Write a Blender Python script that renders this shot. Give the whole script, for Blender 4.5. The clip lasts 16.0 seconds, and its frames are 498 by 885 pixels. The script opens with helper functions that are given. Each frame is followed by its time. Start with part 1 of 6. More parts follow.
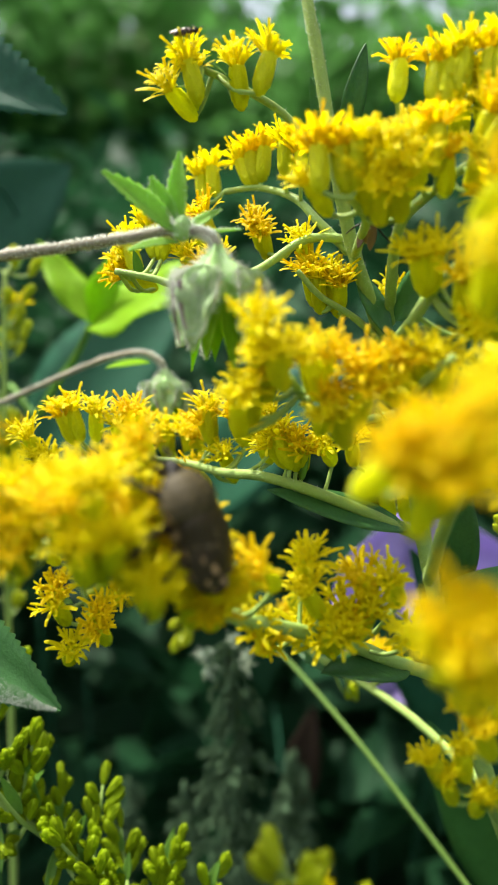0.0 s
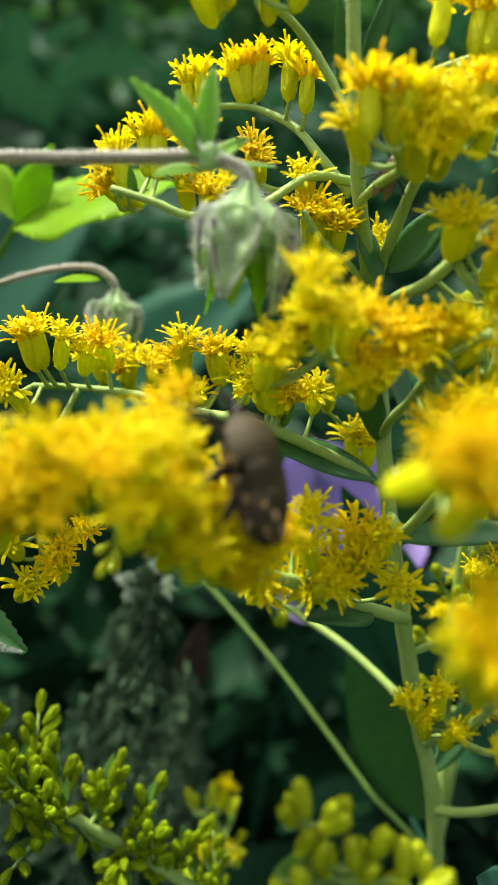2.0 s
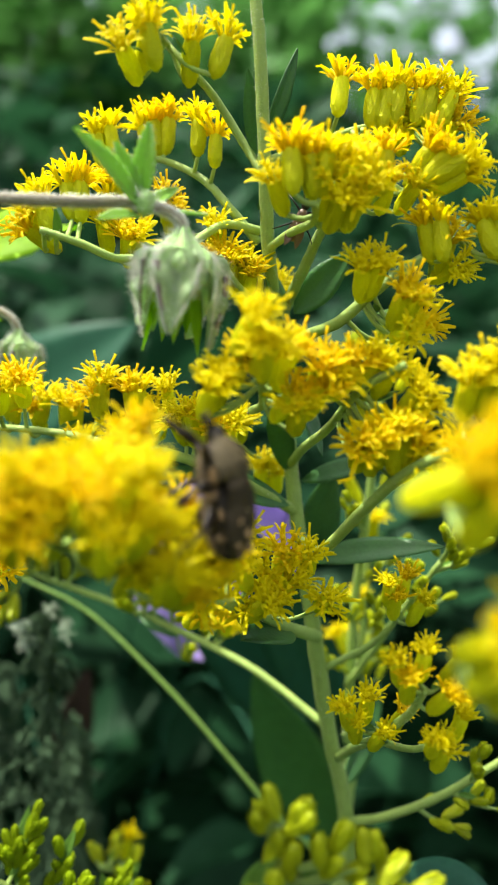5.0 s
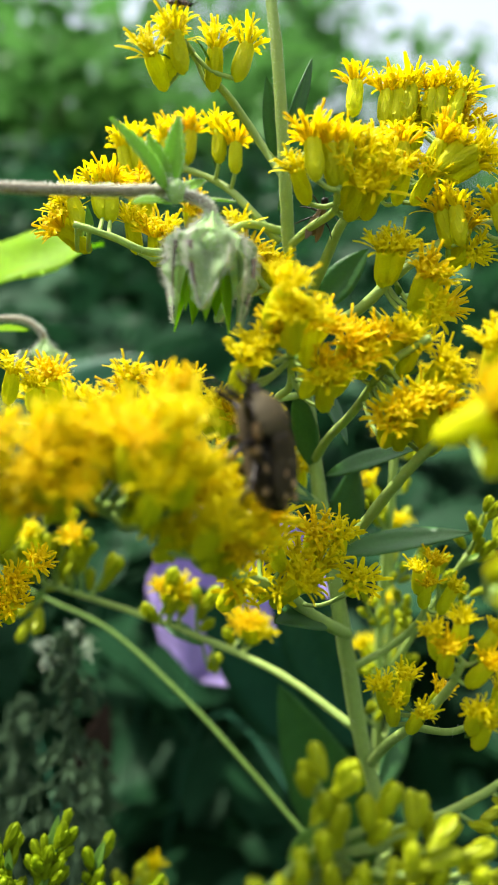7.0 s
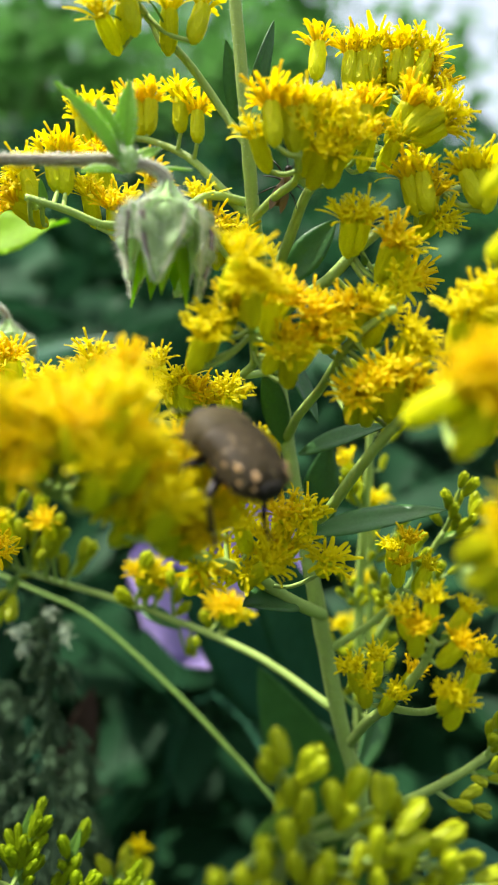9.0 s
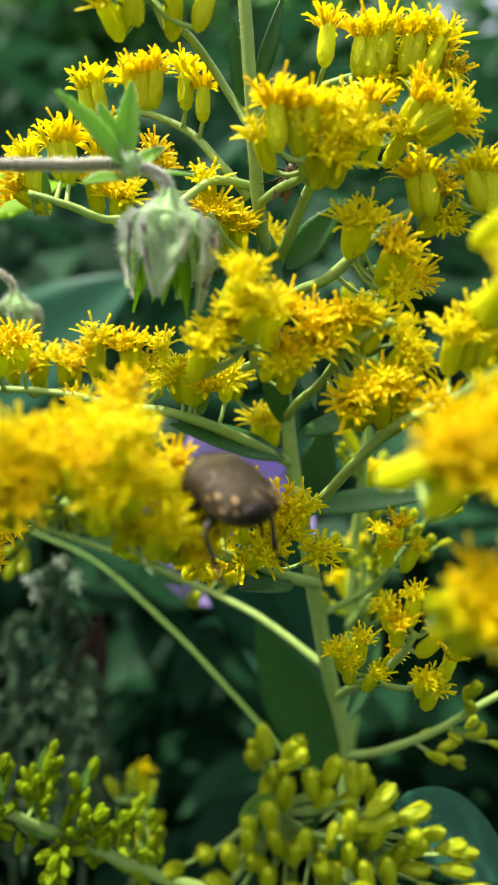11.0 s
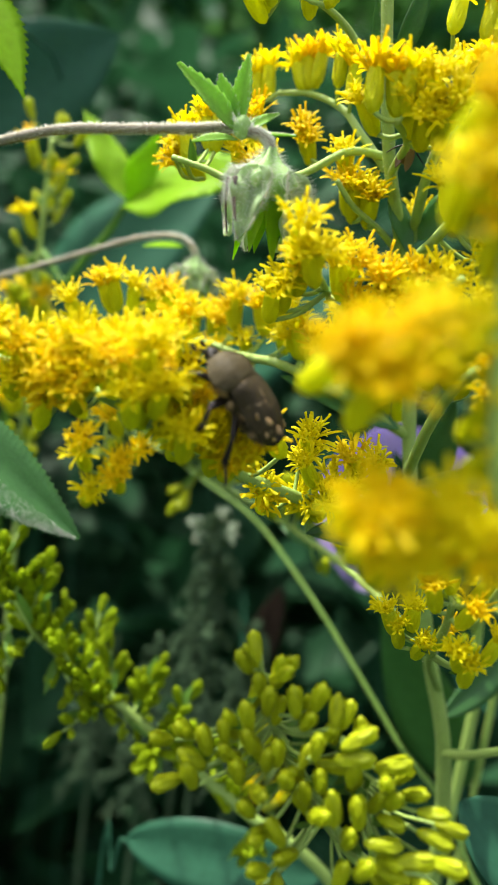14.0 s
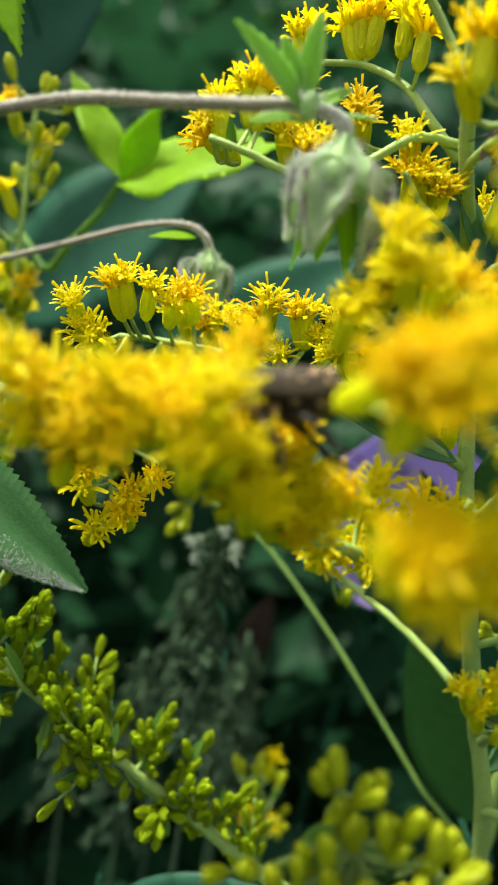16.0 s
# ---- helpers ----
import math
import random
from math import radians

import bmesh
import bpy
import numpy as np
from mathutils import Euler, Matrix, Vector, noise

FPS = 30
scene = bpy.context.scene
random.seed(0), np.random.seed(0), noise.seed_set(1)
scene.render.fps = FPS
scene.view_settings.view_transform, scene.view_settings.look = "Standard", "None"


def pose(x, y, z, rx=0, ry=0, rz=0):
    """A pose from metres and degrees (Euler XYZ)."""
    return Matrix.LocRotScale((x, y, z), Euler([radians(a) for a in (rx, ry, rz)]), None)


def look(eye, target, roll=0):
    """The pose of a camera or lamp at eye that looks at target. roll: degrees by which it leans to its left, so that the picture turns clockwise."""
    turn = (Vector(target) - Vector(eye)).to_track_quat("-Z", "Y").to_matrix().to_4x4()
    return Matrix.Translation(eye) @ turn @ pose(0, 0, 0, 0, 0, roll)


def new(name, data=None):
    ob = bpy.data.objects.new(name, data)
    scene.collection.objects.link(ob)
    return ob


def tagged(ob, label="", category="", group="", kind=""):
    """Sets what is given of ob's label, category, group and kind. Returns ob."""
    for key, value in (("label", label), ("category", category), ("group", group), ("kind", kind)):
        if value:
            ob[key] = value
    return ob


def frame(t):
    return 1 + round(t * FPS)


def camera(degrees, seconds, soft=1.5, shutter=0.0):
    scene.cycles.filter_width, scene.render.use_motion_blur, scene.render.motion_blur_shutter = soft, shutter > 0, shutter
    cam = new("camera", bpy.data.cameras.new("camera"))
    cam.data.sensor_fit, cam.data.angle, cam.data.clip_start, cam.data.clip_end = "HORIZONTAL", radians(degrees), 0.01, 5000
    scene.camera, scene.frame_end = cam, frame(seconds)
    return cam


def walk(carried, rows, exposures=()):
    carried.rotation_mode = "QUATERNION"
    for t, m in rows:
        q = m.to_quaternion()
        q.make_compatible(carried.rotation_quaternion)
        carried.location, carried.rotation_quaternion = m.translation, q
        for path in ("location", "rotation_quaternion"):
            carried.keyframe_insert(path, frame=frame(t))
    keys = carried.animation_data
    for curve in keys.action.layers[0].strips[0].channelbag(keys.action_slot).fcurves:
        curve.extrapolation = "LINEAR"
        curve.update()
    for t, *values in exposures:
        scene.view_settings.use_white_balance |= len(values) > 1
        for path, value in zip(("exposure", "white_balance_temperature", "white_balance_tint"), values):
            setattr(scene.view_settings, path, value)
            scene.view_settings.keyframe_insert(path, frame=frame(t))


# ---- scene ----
cam = camera(38.0, 16.0, 1.1)
PATH = [
    (0, (-0.00000, -0.02061, 0.90217), (0.00000, 0.07884, 0.89172), -0.00),
    (0.5, (-0.00246, -0.02582, 0.90641), (-0.00059, 0.07357, 0.89550), 0.96),
    (1, (-0.00642, -0.01993, 0.91270), (0.00275, 0.07699, 0.88984), 3.46),
    (1.5, (-0.01250, -0.01681, 0.91271), (0.00146, 0.07850, 0.88585), 5.07),
    (2, (-0.01699, -0.01595, 0.90621), (0.00409, 0.07913, 0.88352), 5.78),
    (2.5, (-0.02204, -0.01274, 0.90820), (0.00528, 0.08127, 0.88783), 6.22),
    (3, (-0.02117, -0.01227, 0.91018), (0.01065, 0.08027, 0.88958), 6.03),
    (3.5, (-0.02301, -0.01085, 0.90745), (0.01194, 0.08057, 0.88695), 6.56),
    (4, (-0.03375, -0.01436, 0.90915), (0.00922, 0.07418, 0.89144), 7.94),
    (4.2, (-0.03065, -0.01213, 0.90706), (0.01369, 0.07579, 0.88963), 7.37),
    (6.3, (-0.02643, -0.02931, 0.90135), (0.00716, 0.06451, 0.89308), 3.02),
    (6.5, (-0.03072, -0.02588, 0.89829), (0.00623, 0.06674, 0.89077), 4.15),
    (7, (-0.03047, -0.01933, 0.89540), (0.00943, 0.07211, 0.88863), 4.38),
    (7.5, (-0.03116, -0.01936, 0.89622), (0.01049, 0.07139, 0.89088), 4.15),
    (8, (-0.03087, -0.01643, 0.89408), (0.01186, 0.07380, 0.88834), 4.28),
    (8.2, (-0.03047, -0.01698, 0.89414), (0.01234, 0.07322, 0.88858), 4.06),
    (10.3, (-0.02047, -0.02000, 0.90801), (0.01635, 0.07080, 0.88805), 3.25),
    (10.5, (-0.02477, -0.02223, 0.91123), (0.01224, 0.06827, 0.89027), 3.76),
    (11, (-0.02638, -0.02012, 0.90613), (0.01318, 0.06908, 0.88425), 4.53),
    (11.5, (-0.02534, -0.02287, 0.90335), (0.01170, 0.06762, 0.88241), 5.90),
    (12, (-0.01619, -0.02443, 0.89966), (0.00850, 0.07013, 0.87846), 6.83),
    (12.5, (-0.00772, -0.03244, 0.89921), (0.00537, 0.06434, 0.87772), 6.78),
    (13, (-0.00243, -0.03719, 0.90064), (0.00502, 0.05973, 0.87716), 7.76),
    (13.5, (-0.00022, -0.03446, 0.90031), (0.00371, 0.06268, 0.87693), 7.85),
    (14, (-0.00336, -0.03324, 0.90127), (-0.00101, 0.06391, 0.87768), 8.06),
    (14.5, (-0.00389, -0.02785, 0.90354), (-0.00170, 0.06932, 0.88004), 7.99),
    (15, (-0.00931, -0.02393, 0.90860), (-0.00571, 0.07301, 0.88432), 8.99),
    (15.5, (-0.01048, -0.02034, 0.90824), (-0.00475, 0.07621, 0.88285), 9.46),
    (16, (-0.01470, -0.01561, 0.90365), (-0.00547, 0.08040, 0.87727), 9.64),
]
EXPOSURES = [(0.0, 1.28), (0.5, 1.2), (1.0, 1.0), (1.5, 0.92), (2.5, 1.13), (3.5, 1.12), (4.2, 1.22), (7.0, 1.27), (8.2, 1.29), (10.5, 1.1), (11.5, 1.25), (13.0, 1.38), (14.0, 1.32), (15.5, 1.18), (16.0, 1.06)]
walk(cam, [(t, look(eye, target, roll)) for t, eye, target, roll in PATH], EXPOSURES)
cam.data.dof.use_dof = True
cam.data.dof.focus_distance = 0.091
cam.data.dof.aperture_fstop = 22.0

# ---- light ----
SUN_EL, SUN_AZ = 66.0, -64.0      # degrees above the horizon, degrees from straight ahead (minus: to the left)
world = bpy.data.worlds.new("sky")
scene.world = world
world.use_nodes = True
wn = world.node_tree.nodes
sky = wn.new("ShaderNodeTexSky")
sky.sky_type = "NISHITA"
sky.sun_disc = False
sky.dust_density = 4.0
sky.sun_elevation = radians(SUN_EL)
sky.sun_rotation = radians(SUN_AZ)
haze = wn.new("ShaderNodeHueSaturation")
haze.inputs["Saturation"].default_value, haze.inputs["Value"].default_value = 0.45, 1.2
world.node_tree.links.new(sky.outputs[0], haze.inputs["Color"])
world.node_tree.links.new(haze.outputs[0], wn["Background"].inputs[0])
wn["Background"].inputs[1].default_value = 0.125
sun = new("sun", bpy.data.lights.new("sun", "SUN"))
sun.data.energy, sun.data.angle, sun.data.color = 3.7, radians(0.6), (1.0, 0.95, 0.86)
sun_way = Vector((math.sin(radians(SUN_AZ)) * math.cos(radians(SUN_EL)), math.cos(radians(SUN_AZ)) * math.cos(radians(SUN_EL)), math.sin(radians(SUN_EL))))
sun.matrix_world = look(sun_way * 20, (0, 0, 0.9))


# ---- materials ----
def material(name, colour, rough=0.55, spread=0.25, scale=900.0, translucent=0.0, bump=0.15, spec=0.35, hue=0.02, metal=0.0, tint=None, per_island=False, fine=6.0, stretch=None):
    """A surface with colour that varies at two scales and from piece to piece, fine relief, and light that shines through."""
    m = bpy.data.materials.new(name)
    m.use_nodes = True
    n, l = m.node_tree.nodes, m.node_tree.links
    b = n["Principled BSDF"]
    co = n.new("ShaderNodeTexCoord")
    big, small = n.new("ShaderNodeTexNoise"), n.new("ShaderNodeTexNoise")
    big.inputs["Scale"].default_value, small.inputs["Scale"].default_value = scale, scale * fine
    big.inputs["Detail"].default_value = 3
    spot = co.outputs["Object"]
    if stretch:
        long_way = n.new("ShaderNodeMapping")
        long_way.inputs["Scale"].default_value = stretch
        l.new(spot, long_way.inputs["Vector"])
        spot = long_way.outputs[0]
    for t in (big, small):
        l.new(spot, t.inputs["Vector"])
    add = n.new("ShaderNodeMath")
    add.operation = "ADD"
    l.new(big.outputs[0], add.inputs[0])
    l.new(small.outputs[0], add.inputs[1])
    if per_island:
        rnd = n.new("ShaderNodeNewGeometry").outputs["Random Per Island"]
    else:
        rnd = n.new("ShaderNodeObjectInfo").outputs["Random"]
    mix = n.new("ShaderNodeMath")
    mix.operation = "MULTIPLY_ADD"
    l.new(rnd, mix.inputs[0])
    mix.inputs[1].default_value = 0.8
    l.new(add.outputs[0], mix.inputs[2])
    ramp = n.new("ShaderNodeValToRGB")
    ramp.color_ramp.elements[0].position, ramp.color_ramp.elements[1].position = 0.3, 1.0
    span = n.new("ShaderNodeMapRange")
    span.inputs[1].default_value, span.inputs[2].default_value = 0.6, 2.2
    l.new(mix.outputs[0], span.inputs[0])
    l.new(span.outputs[0], ramp.inputs[0])
    low = tint or [c * (1 - spread) for c in colour]
    ramp.color_ramp.elements[0].position, ramp.color_ramp.elements[1].position = 0.0, 1.0
    ramp.color_ramp.elements[0].color = (*low, 1)
    ramp.color_ramp.elements[1].color = (*[min(1.0, c * (1 + spread)) for c in colour], 1)
    l.new(ramp.outputs[0], b.inputs["Base Color"])
    b.inputs["Roughness"].default_value = rough
    b.inputs["Metallic"].default_value = metal
    b.inputs["Specular IOR Level"].default_value = spec
    if bump:
        bp = n.new("ShaderNodeBump")
        bp.inputs["Strength"].default_value = bump
        bp.inputs["Distance"].default_value = 0.0003
        l.new(small.outputs[0], bp.inputs["Height"])
        l.new(bp.outputs[0], b.inputs["Normal"])
    if translucent:
        tr = n.new("ShaderNodeBsdfTranslucent")
        l.new(ramp.outputs[0], tr.inputs["Color"])
        mx = n.new("ShaderNodeMixShader")
        mx.inputs[0].default_value = translucent
        out = n["Material Output"]
        l.new(b.outputs[0], mx.inputs[1])
        l.new(tr.outputs[0], mx.inputs[2])
        l.new(mx.outputs[0], out.inputs["Surface"])
    return m


PETAL = material("yellow_floret", (0.83, 0.735, 0.001), 0.5, 0.08, 500, 0.55, 0.1, 0.14)
DISC = material("amber_disc_floret", (0.85, 0.66, 0.001), 0.5, 0.12, 500, 0.55, 0.1, 0.12)
BRACT = material("yellow_green_bract", (0.80, 0.82, 0.015), 0.42, 0.18, 600, 0.6, 0.2, 0.2)
BUD = material("yellow_green_bud", (0.46, 0.53, 0.012), 0.4, 0.25, 500, 0.45, 0.2, 0.25)
GREENBUD = material("small_green_bud", (0.27, 0.38, 0.006), 0.5, 0.3, 500, 0.45, 0.2, 0.1)
STEM = material("hairy_green_stem", (0.32, 0.46, 0.105), 0.55, 0.25, 700, 0.12, 0.5, 0.35)
# Darker version of STEM; the leaning stem's shade is mixed into this colour.
SHADED_STEM = material("shaded_green_stem", (0.17, 0.30, 0.055), 0.55, 0.25, 700, 0.1, 0.4, 0.3)
LEAF = material("goldenrod_leaf", (0.068, 0.200, 0.050), 0.38, 0.3, 350, 0.4, 0.25, 0.42)
LEAFLET = material("young_leaf", (0.13, 0.28, 0.035), 0.48, 0.3, 350, 0.4, 0.3, 0.3)
HAIR = material("pale_hair", (0.88, 0.90, 0.80), 0.45, 0.08, 400, 0.5, 0.0, 0.5)
CALYX = material("downy_calyx", (0.42, 0.64, 0.24), 0.5, 0.3, 450, 0.4, 0.3, 0.3)
SEPAL = material("streaked_sepal", (0.58, 0.80, 0.42), 0.6, 0.2, 1500, 0.5, 0.4, 0.15, tint=(0.27, 0.34, 0.17), stretch=(1.0, 0.05, 1.0))
MARGIN = material("purple_brown_margin", (0.24, 0.18, 0.17), 0.6, 0.35, 700, 0.3, 0.3, 0.2)
STALK = material("dark_hairy_stalk", (0.27, 0.24, 0.17), 0.6, 0.35, 500, 0.05, 0.5, 0.3)
BRIGHTLEAF = material("bright_leaf", (0.34, 0.60, 0.020), 0.5, 0.25, 120, 0.65, 0.3, 0.12)
BRACTLEAF = material("downy_bract", (0.30, 0.54, 0.09), 0.55, 0.25, 300, 0.6, 0.3, 0.1)
DARKLEAF = material("dark_leaf", (0.025, 0.100, 0.054), 0.42, 0.35, 90, 0.3, 0.4, 0.16)
MUG = material("grey_green_leaf", (0.058, 0.100, 0.052), 0.9, 0.4, 300, 0.15, 0.3, 0.05)
PURPLE = material("lilac_petal", (0.46, 0.36, 0.70), 0.5, 0.2, 150, 0.4, 0.2, 0.3)
SHELL = material("beetle_shell", (0.066, 0.053, 0.025), 0.6, 0.25, 420, 0.0, 0.5, 0.16, tint=(0.030, 0.024, 0.012))
MOTTLED = material("mottled_wing_case", (0.036, 0.027, 0.013), 0.6, 0.3, 420, 0.0, 0.5, 0.16, tint=(0.013, 0.010, 0.006))
mt = MOTTLED.node_tree
blot, cut, mixer, coord = mt.nodes.new("ShaderNodeTexNoise"), mt.nodes.new("ShaderNodeValToRGB"), mt.nodes.new("ShaderNodeMix"), mt.nodes.new("ShaderNodeTexCoord")
blot.inputs["Scale"].default_value, blot.inputs["Detail"].default_value, blot.inputs["Distortion"].default_value = 820, 2.5, 1.2
mt.links.new(coord.outputs["Object"], blot.inputs["Vector"])
mt.links.new(blot.outputs[0], cut.inputs[0])
cut.color_ramp.elements[0].position, cut.color_ramp.elements[1].position = 0.64, 0.69
mixer.data_type = "RGBA"
shell_in = mt.nodes["Principled BSDF"].inputs["Base Color"]
mt.links.new(shell_in.links[0].from_socket, mixer.inputs["A"])
mixer.inputs["B"].default_value = (0.20, 0.15, 0.085, 1)
mt.links.new(cut.outputs[0], mixer.inputs["Factor"])
mt.links.new(mixer.outputs["Result"], shell_in)
DARKSHELL = material("beetle_dark_shell", (0.012, 0.010, 0.007), 0.5, 0.4, 500, 0.0, 0.5, 0.2)
SPOT = material("beetle_tan_spot", (0.30, 0.19, 0.085), 0.5, 0.3, 500, 0.0, 0.3, 0.4)
LEG = material("beetle_leg", (0.014, 0.010, 0.007), 0.4, 0.4, 500, 0.0, 0.3, 0.25)
FUZZ = material("tan_fuzz", (0.17, 0.13, 0.07), 0.6, 0.25, 500, 0.2, 0.0, 0.3)
INSECT = material("brown_insect", (0.17, 0.10, 0.06), 0.4, 0.4, 700, 0.1, 0.3, 0.5)
SOIL = material("leafy_soil", (0.022, 0.042, 0.014), 0.9, 0.5, 6, 0.0, 0.6, 0.1, tint=(0.016, 0.026, 0.010))
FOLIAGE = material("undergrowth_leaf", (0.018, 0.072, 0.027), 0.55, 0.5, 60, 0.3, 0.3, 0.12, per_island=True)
# Darker copy of FOLIAGE: shade low behind the goldenrod put into the colour.
SHADED_FOLIAGE = material("shaded_undergrowth_leaf", (0.012, 0.050, 0.019), 0.55, 0.5, 60, 0.3, 0.3, 0.1, per_island=True)
TREELEAF = material("tree_leaf", (0.085, 0.235, 0.050), 0.55, 0.45, 10, 0.4, 0.2, 0.12, per_island=True)
WITHERED = material("withered_leaf", (0.05, 0.032, 0.022), 0.7, 0.4, 150, 0.2, 0.4, 0.15)
WOOL = material("pale_wool", (0.42, 0.50, 0.36), 0.9, 0.25, 400, 0.2, 0.3, 0.05)
BARK = material("bark", (0.11, 0.085, 0.06), 0.85, 0.35, 20, 0.0, 0.6, 0.2)

MM = 0.001


# ---- mesh tools ----
def part(name, bm, mat, parent=None, label="", m=None):
    """Links a bmesh as one mesh object, under a thing or a part if one is given."""
    me = bpy.data.meshes.new(name)
    bm.normal_update()
    bm.to_mesh(me)
    bm.free()
    me.materials.append(mat)
    me.polygons.foreach_set("use_smooth", [True] * len(me.polygons))
    return place(name, me, parent, label, m)


def place(name, me, parent=None, label="", m=None):
    ob = new(name, me)
    ob.parent = parent
    if m is None:
        m = Matrix.Identity(4)
        if parent is not None:
            m = base_of(parent).inverted()
    ob.matrix_basis = m
    if name in ("down", "hairs", "hair", "fuzz"):
        tagged(ob, label, kind="stuff")
    elif label:
        tagged(ob, label)
    return ob


def base_of(ob):
    return (base_of(ob.parent) @ ob.matrix_basis) if ob.parent else ob.matrix_basis.copy()


def thing(name, x, y, z, label, category, group="", kind=""):
    """An Empty at the base of a thing, at millimetres x, y, z."""
    ob = new(name)
    ob.empty_display_size = 0.005
    ob.matrix_basis = Matrix.Translation((x * MM, y * MM, z * MM))
    return tagged(ob, label, category, group, kind)


def smooth_line(pts, steps=6):
    """A Catmull-Rom line through points given in millimetres."""
    p = [Vector(q) for q in pts]
    p = [p[0] * 2 - p[1]] + p + [p[-1] * 2 - p[-2]]
    out = []
    for i in range(1, len(p) - 2):
        for s in range(steps):
            t = s / steps
            a, b, c, d = p[i - 1], p[i], p[i + 1], p[i + 2]
            out.append(0.5 * ((2 * b) + (c - a) * t + (2 * a - 5 * b + 4 * c - d) * t * t + (3 * b - a - 3 * c + d) * t ** 3))
    out.append(p[-2])
    return out


def tube(bm, pts, r0, r1, sides=10, steps=6, wobble=0.0, flat=1.0):
    """A tapered tube along a smooth line, in millimetres."""
    line = smooth_line(pts, steps)
    up = Vector((0.31, 0.17, 0.93))
    rings = []
    for i, c in enumerate(line):
        f = i / (len(line) - 1)
        way = (line[min(i + 1, len(line) - 1)] - line[max(i - 1, 0)]).normalized()
        if abs(way.dot(up)) > 0.95:
            up = Vector((1, 0.1, 0))
        side = way.cross(up).normalized()
        up = side.cross(way).normalized()
        r = r0 + (r1 - r0) * f
        ring = []
        for k in range(sides):
            a = 2 * math.pi * k / sides
            rr = r * (1 + wobble * noise.noise(c * 0.7 + Vector((k * 1.7, 0, 0))))
            ring.append(bm.verts.new((c + (side * math.cos(a) + up * math.sin(a) * flat) * rr) * MM))
        rings.append(ring)
    for a, b in zip(rings, rings[1:]):
        for k in range(sides):
            bm.faces.new((a[k], a[(k + 1) % sides], b[(k + 1) % sides], b[k]))
    bm.faces.new(rings[0][::-1])
    bm.faces.new(rings[-1])
    return bm


def fuzz_line(bm, pts, r0, r1, count, length, thick=0.025, seed=1):
    """Fine hairs standing off a stem, in millimetres."""
    rng = random.Random(seed)
    line = smooth_line(pts, 8)
    for _ in range(count):
        f = rng.random() * (len(line) - 1.001)
        i = int(f)
        c = line[i].lerp(line[i + 1], f - i)
        way = (line[i + 1] - line[i]).normalized()
        side = way.cross(Vector((rng.uniform(-1, 1), rng.uniform(-1, 1), rng.uniform(-1, 1)))).normalized()
        r = r0 + (r1 - r0) * f / len(line)
        hair(bm, c + side * r * 0.9, side + way * rng.uniform(-0.4, 0.4), length * rng.uniform(0.5, 1.2), thick)


def hair(bm, root, way, length, thick):
    way = way.normalized()
    a = way.orthogonal().normalized() * thick
    b = way.cross(a)
    tip = bm.verts.new((root + way * length) * MM)
    v = [bm.verts.new((root + q) * MM) for q in (a, b * 0.87 - a * 0.5, -b * 0.87 - a * 0.5)]
    for i in range(3):
        bm.faces.new((v[i], v[(i + 1) % 3], tip))


def lathe(bm, profile, sides=12, centre=(0, 0, 0), ridge=0.0, ridges=5):
    """Turns (radius, height) pairs in millimetres round the z axis."""
    rings = []
    c = Vector(centre)
    for r, z in profile:
        rings.append([bm.verts.new((c + Vector((math.cos(a) * q, math.sin(a) * q, z))) * MM)
                      for a in [2 * math.pi * k / sides for k in range(sides)] for q in [max(r, 0.01) * (1 + ridge * math.cos(ridges * a))]])
    for a, b in zip(rings, rings[1:]):
        for k in range(sides):
            bm.faces.new((a[k], a[(k + 1) % sides], b[(k + 1) % sides], b[k]))
    bm.faces.new(rings[0][::-1])
    bm.faces.new(rings[-1])
    return bm


def strap(bm, root, out, up, length, width, curl, cup=0.3, segs=4, tip=0.35):
    """A thin petal-like strap with a fold along its middle and a curl outward, in millimetres."""
    out, up = out.normalized(), up.normalized()
    side = out.cross(up).normalized()
    rows = []
    ang, p = 0.0, Vector(root)
    for i in range(segs + 1):
        f = i / segs
        w = width * (0.45 + 0.55 * math.sin(min(1.0, f * 1.6) * math.pi / 2)) * (1.0 if f < 0.7 else 1 - (1 - tip) * (f - 0.7) / 0.3)
        way = (up * math.cos(ang) + out * math.sin(ang))
        nor = (out * math.cos(ang) - up * math.sin(ang))
        rows.append([bm.verts.new((p + side * w * k / 2 + nor * (-cup * w * (1 - abs(k)))) * MM) for k in (-1, 0, 1)])
        p = p + way * length / segs
        ang += curl / segs
    for a, b in zip(rows, rows[1:]):
        for k in (0, 1):
            bm.faces.new((a[k], a[k + 1], b[k + 1], b[k]))


def frame_of(way, spin=0.0):
    """A turn that brings z onto way."""
    return Vector(way).to_track_quat("Z", "Y").to_matrix().to_4x4() @ Matrix.Rotation(spin, 4, "Z")


def oriented(base, way, normal):
    """A pose whose y runs along way and whose z leans to normal; base in millimetres."""
    y = Vector(way).normalized()
    z = Vector(normal)
    z = (z - y * z.dot(y)).normalized()
    x = y.cross(z)
    m = Matrix((x, y, z)).transposed().to_4x4()
    m.translation = Vector(base) * MM
    return m


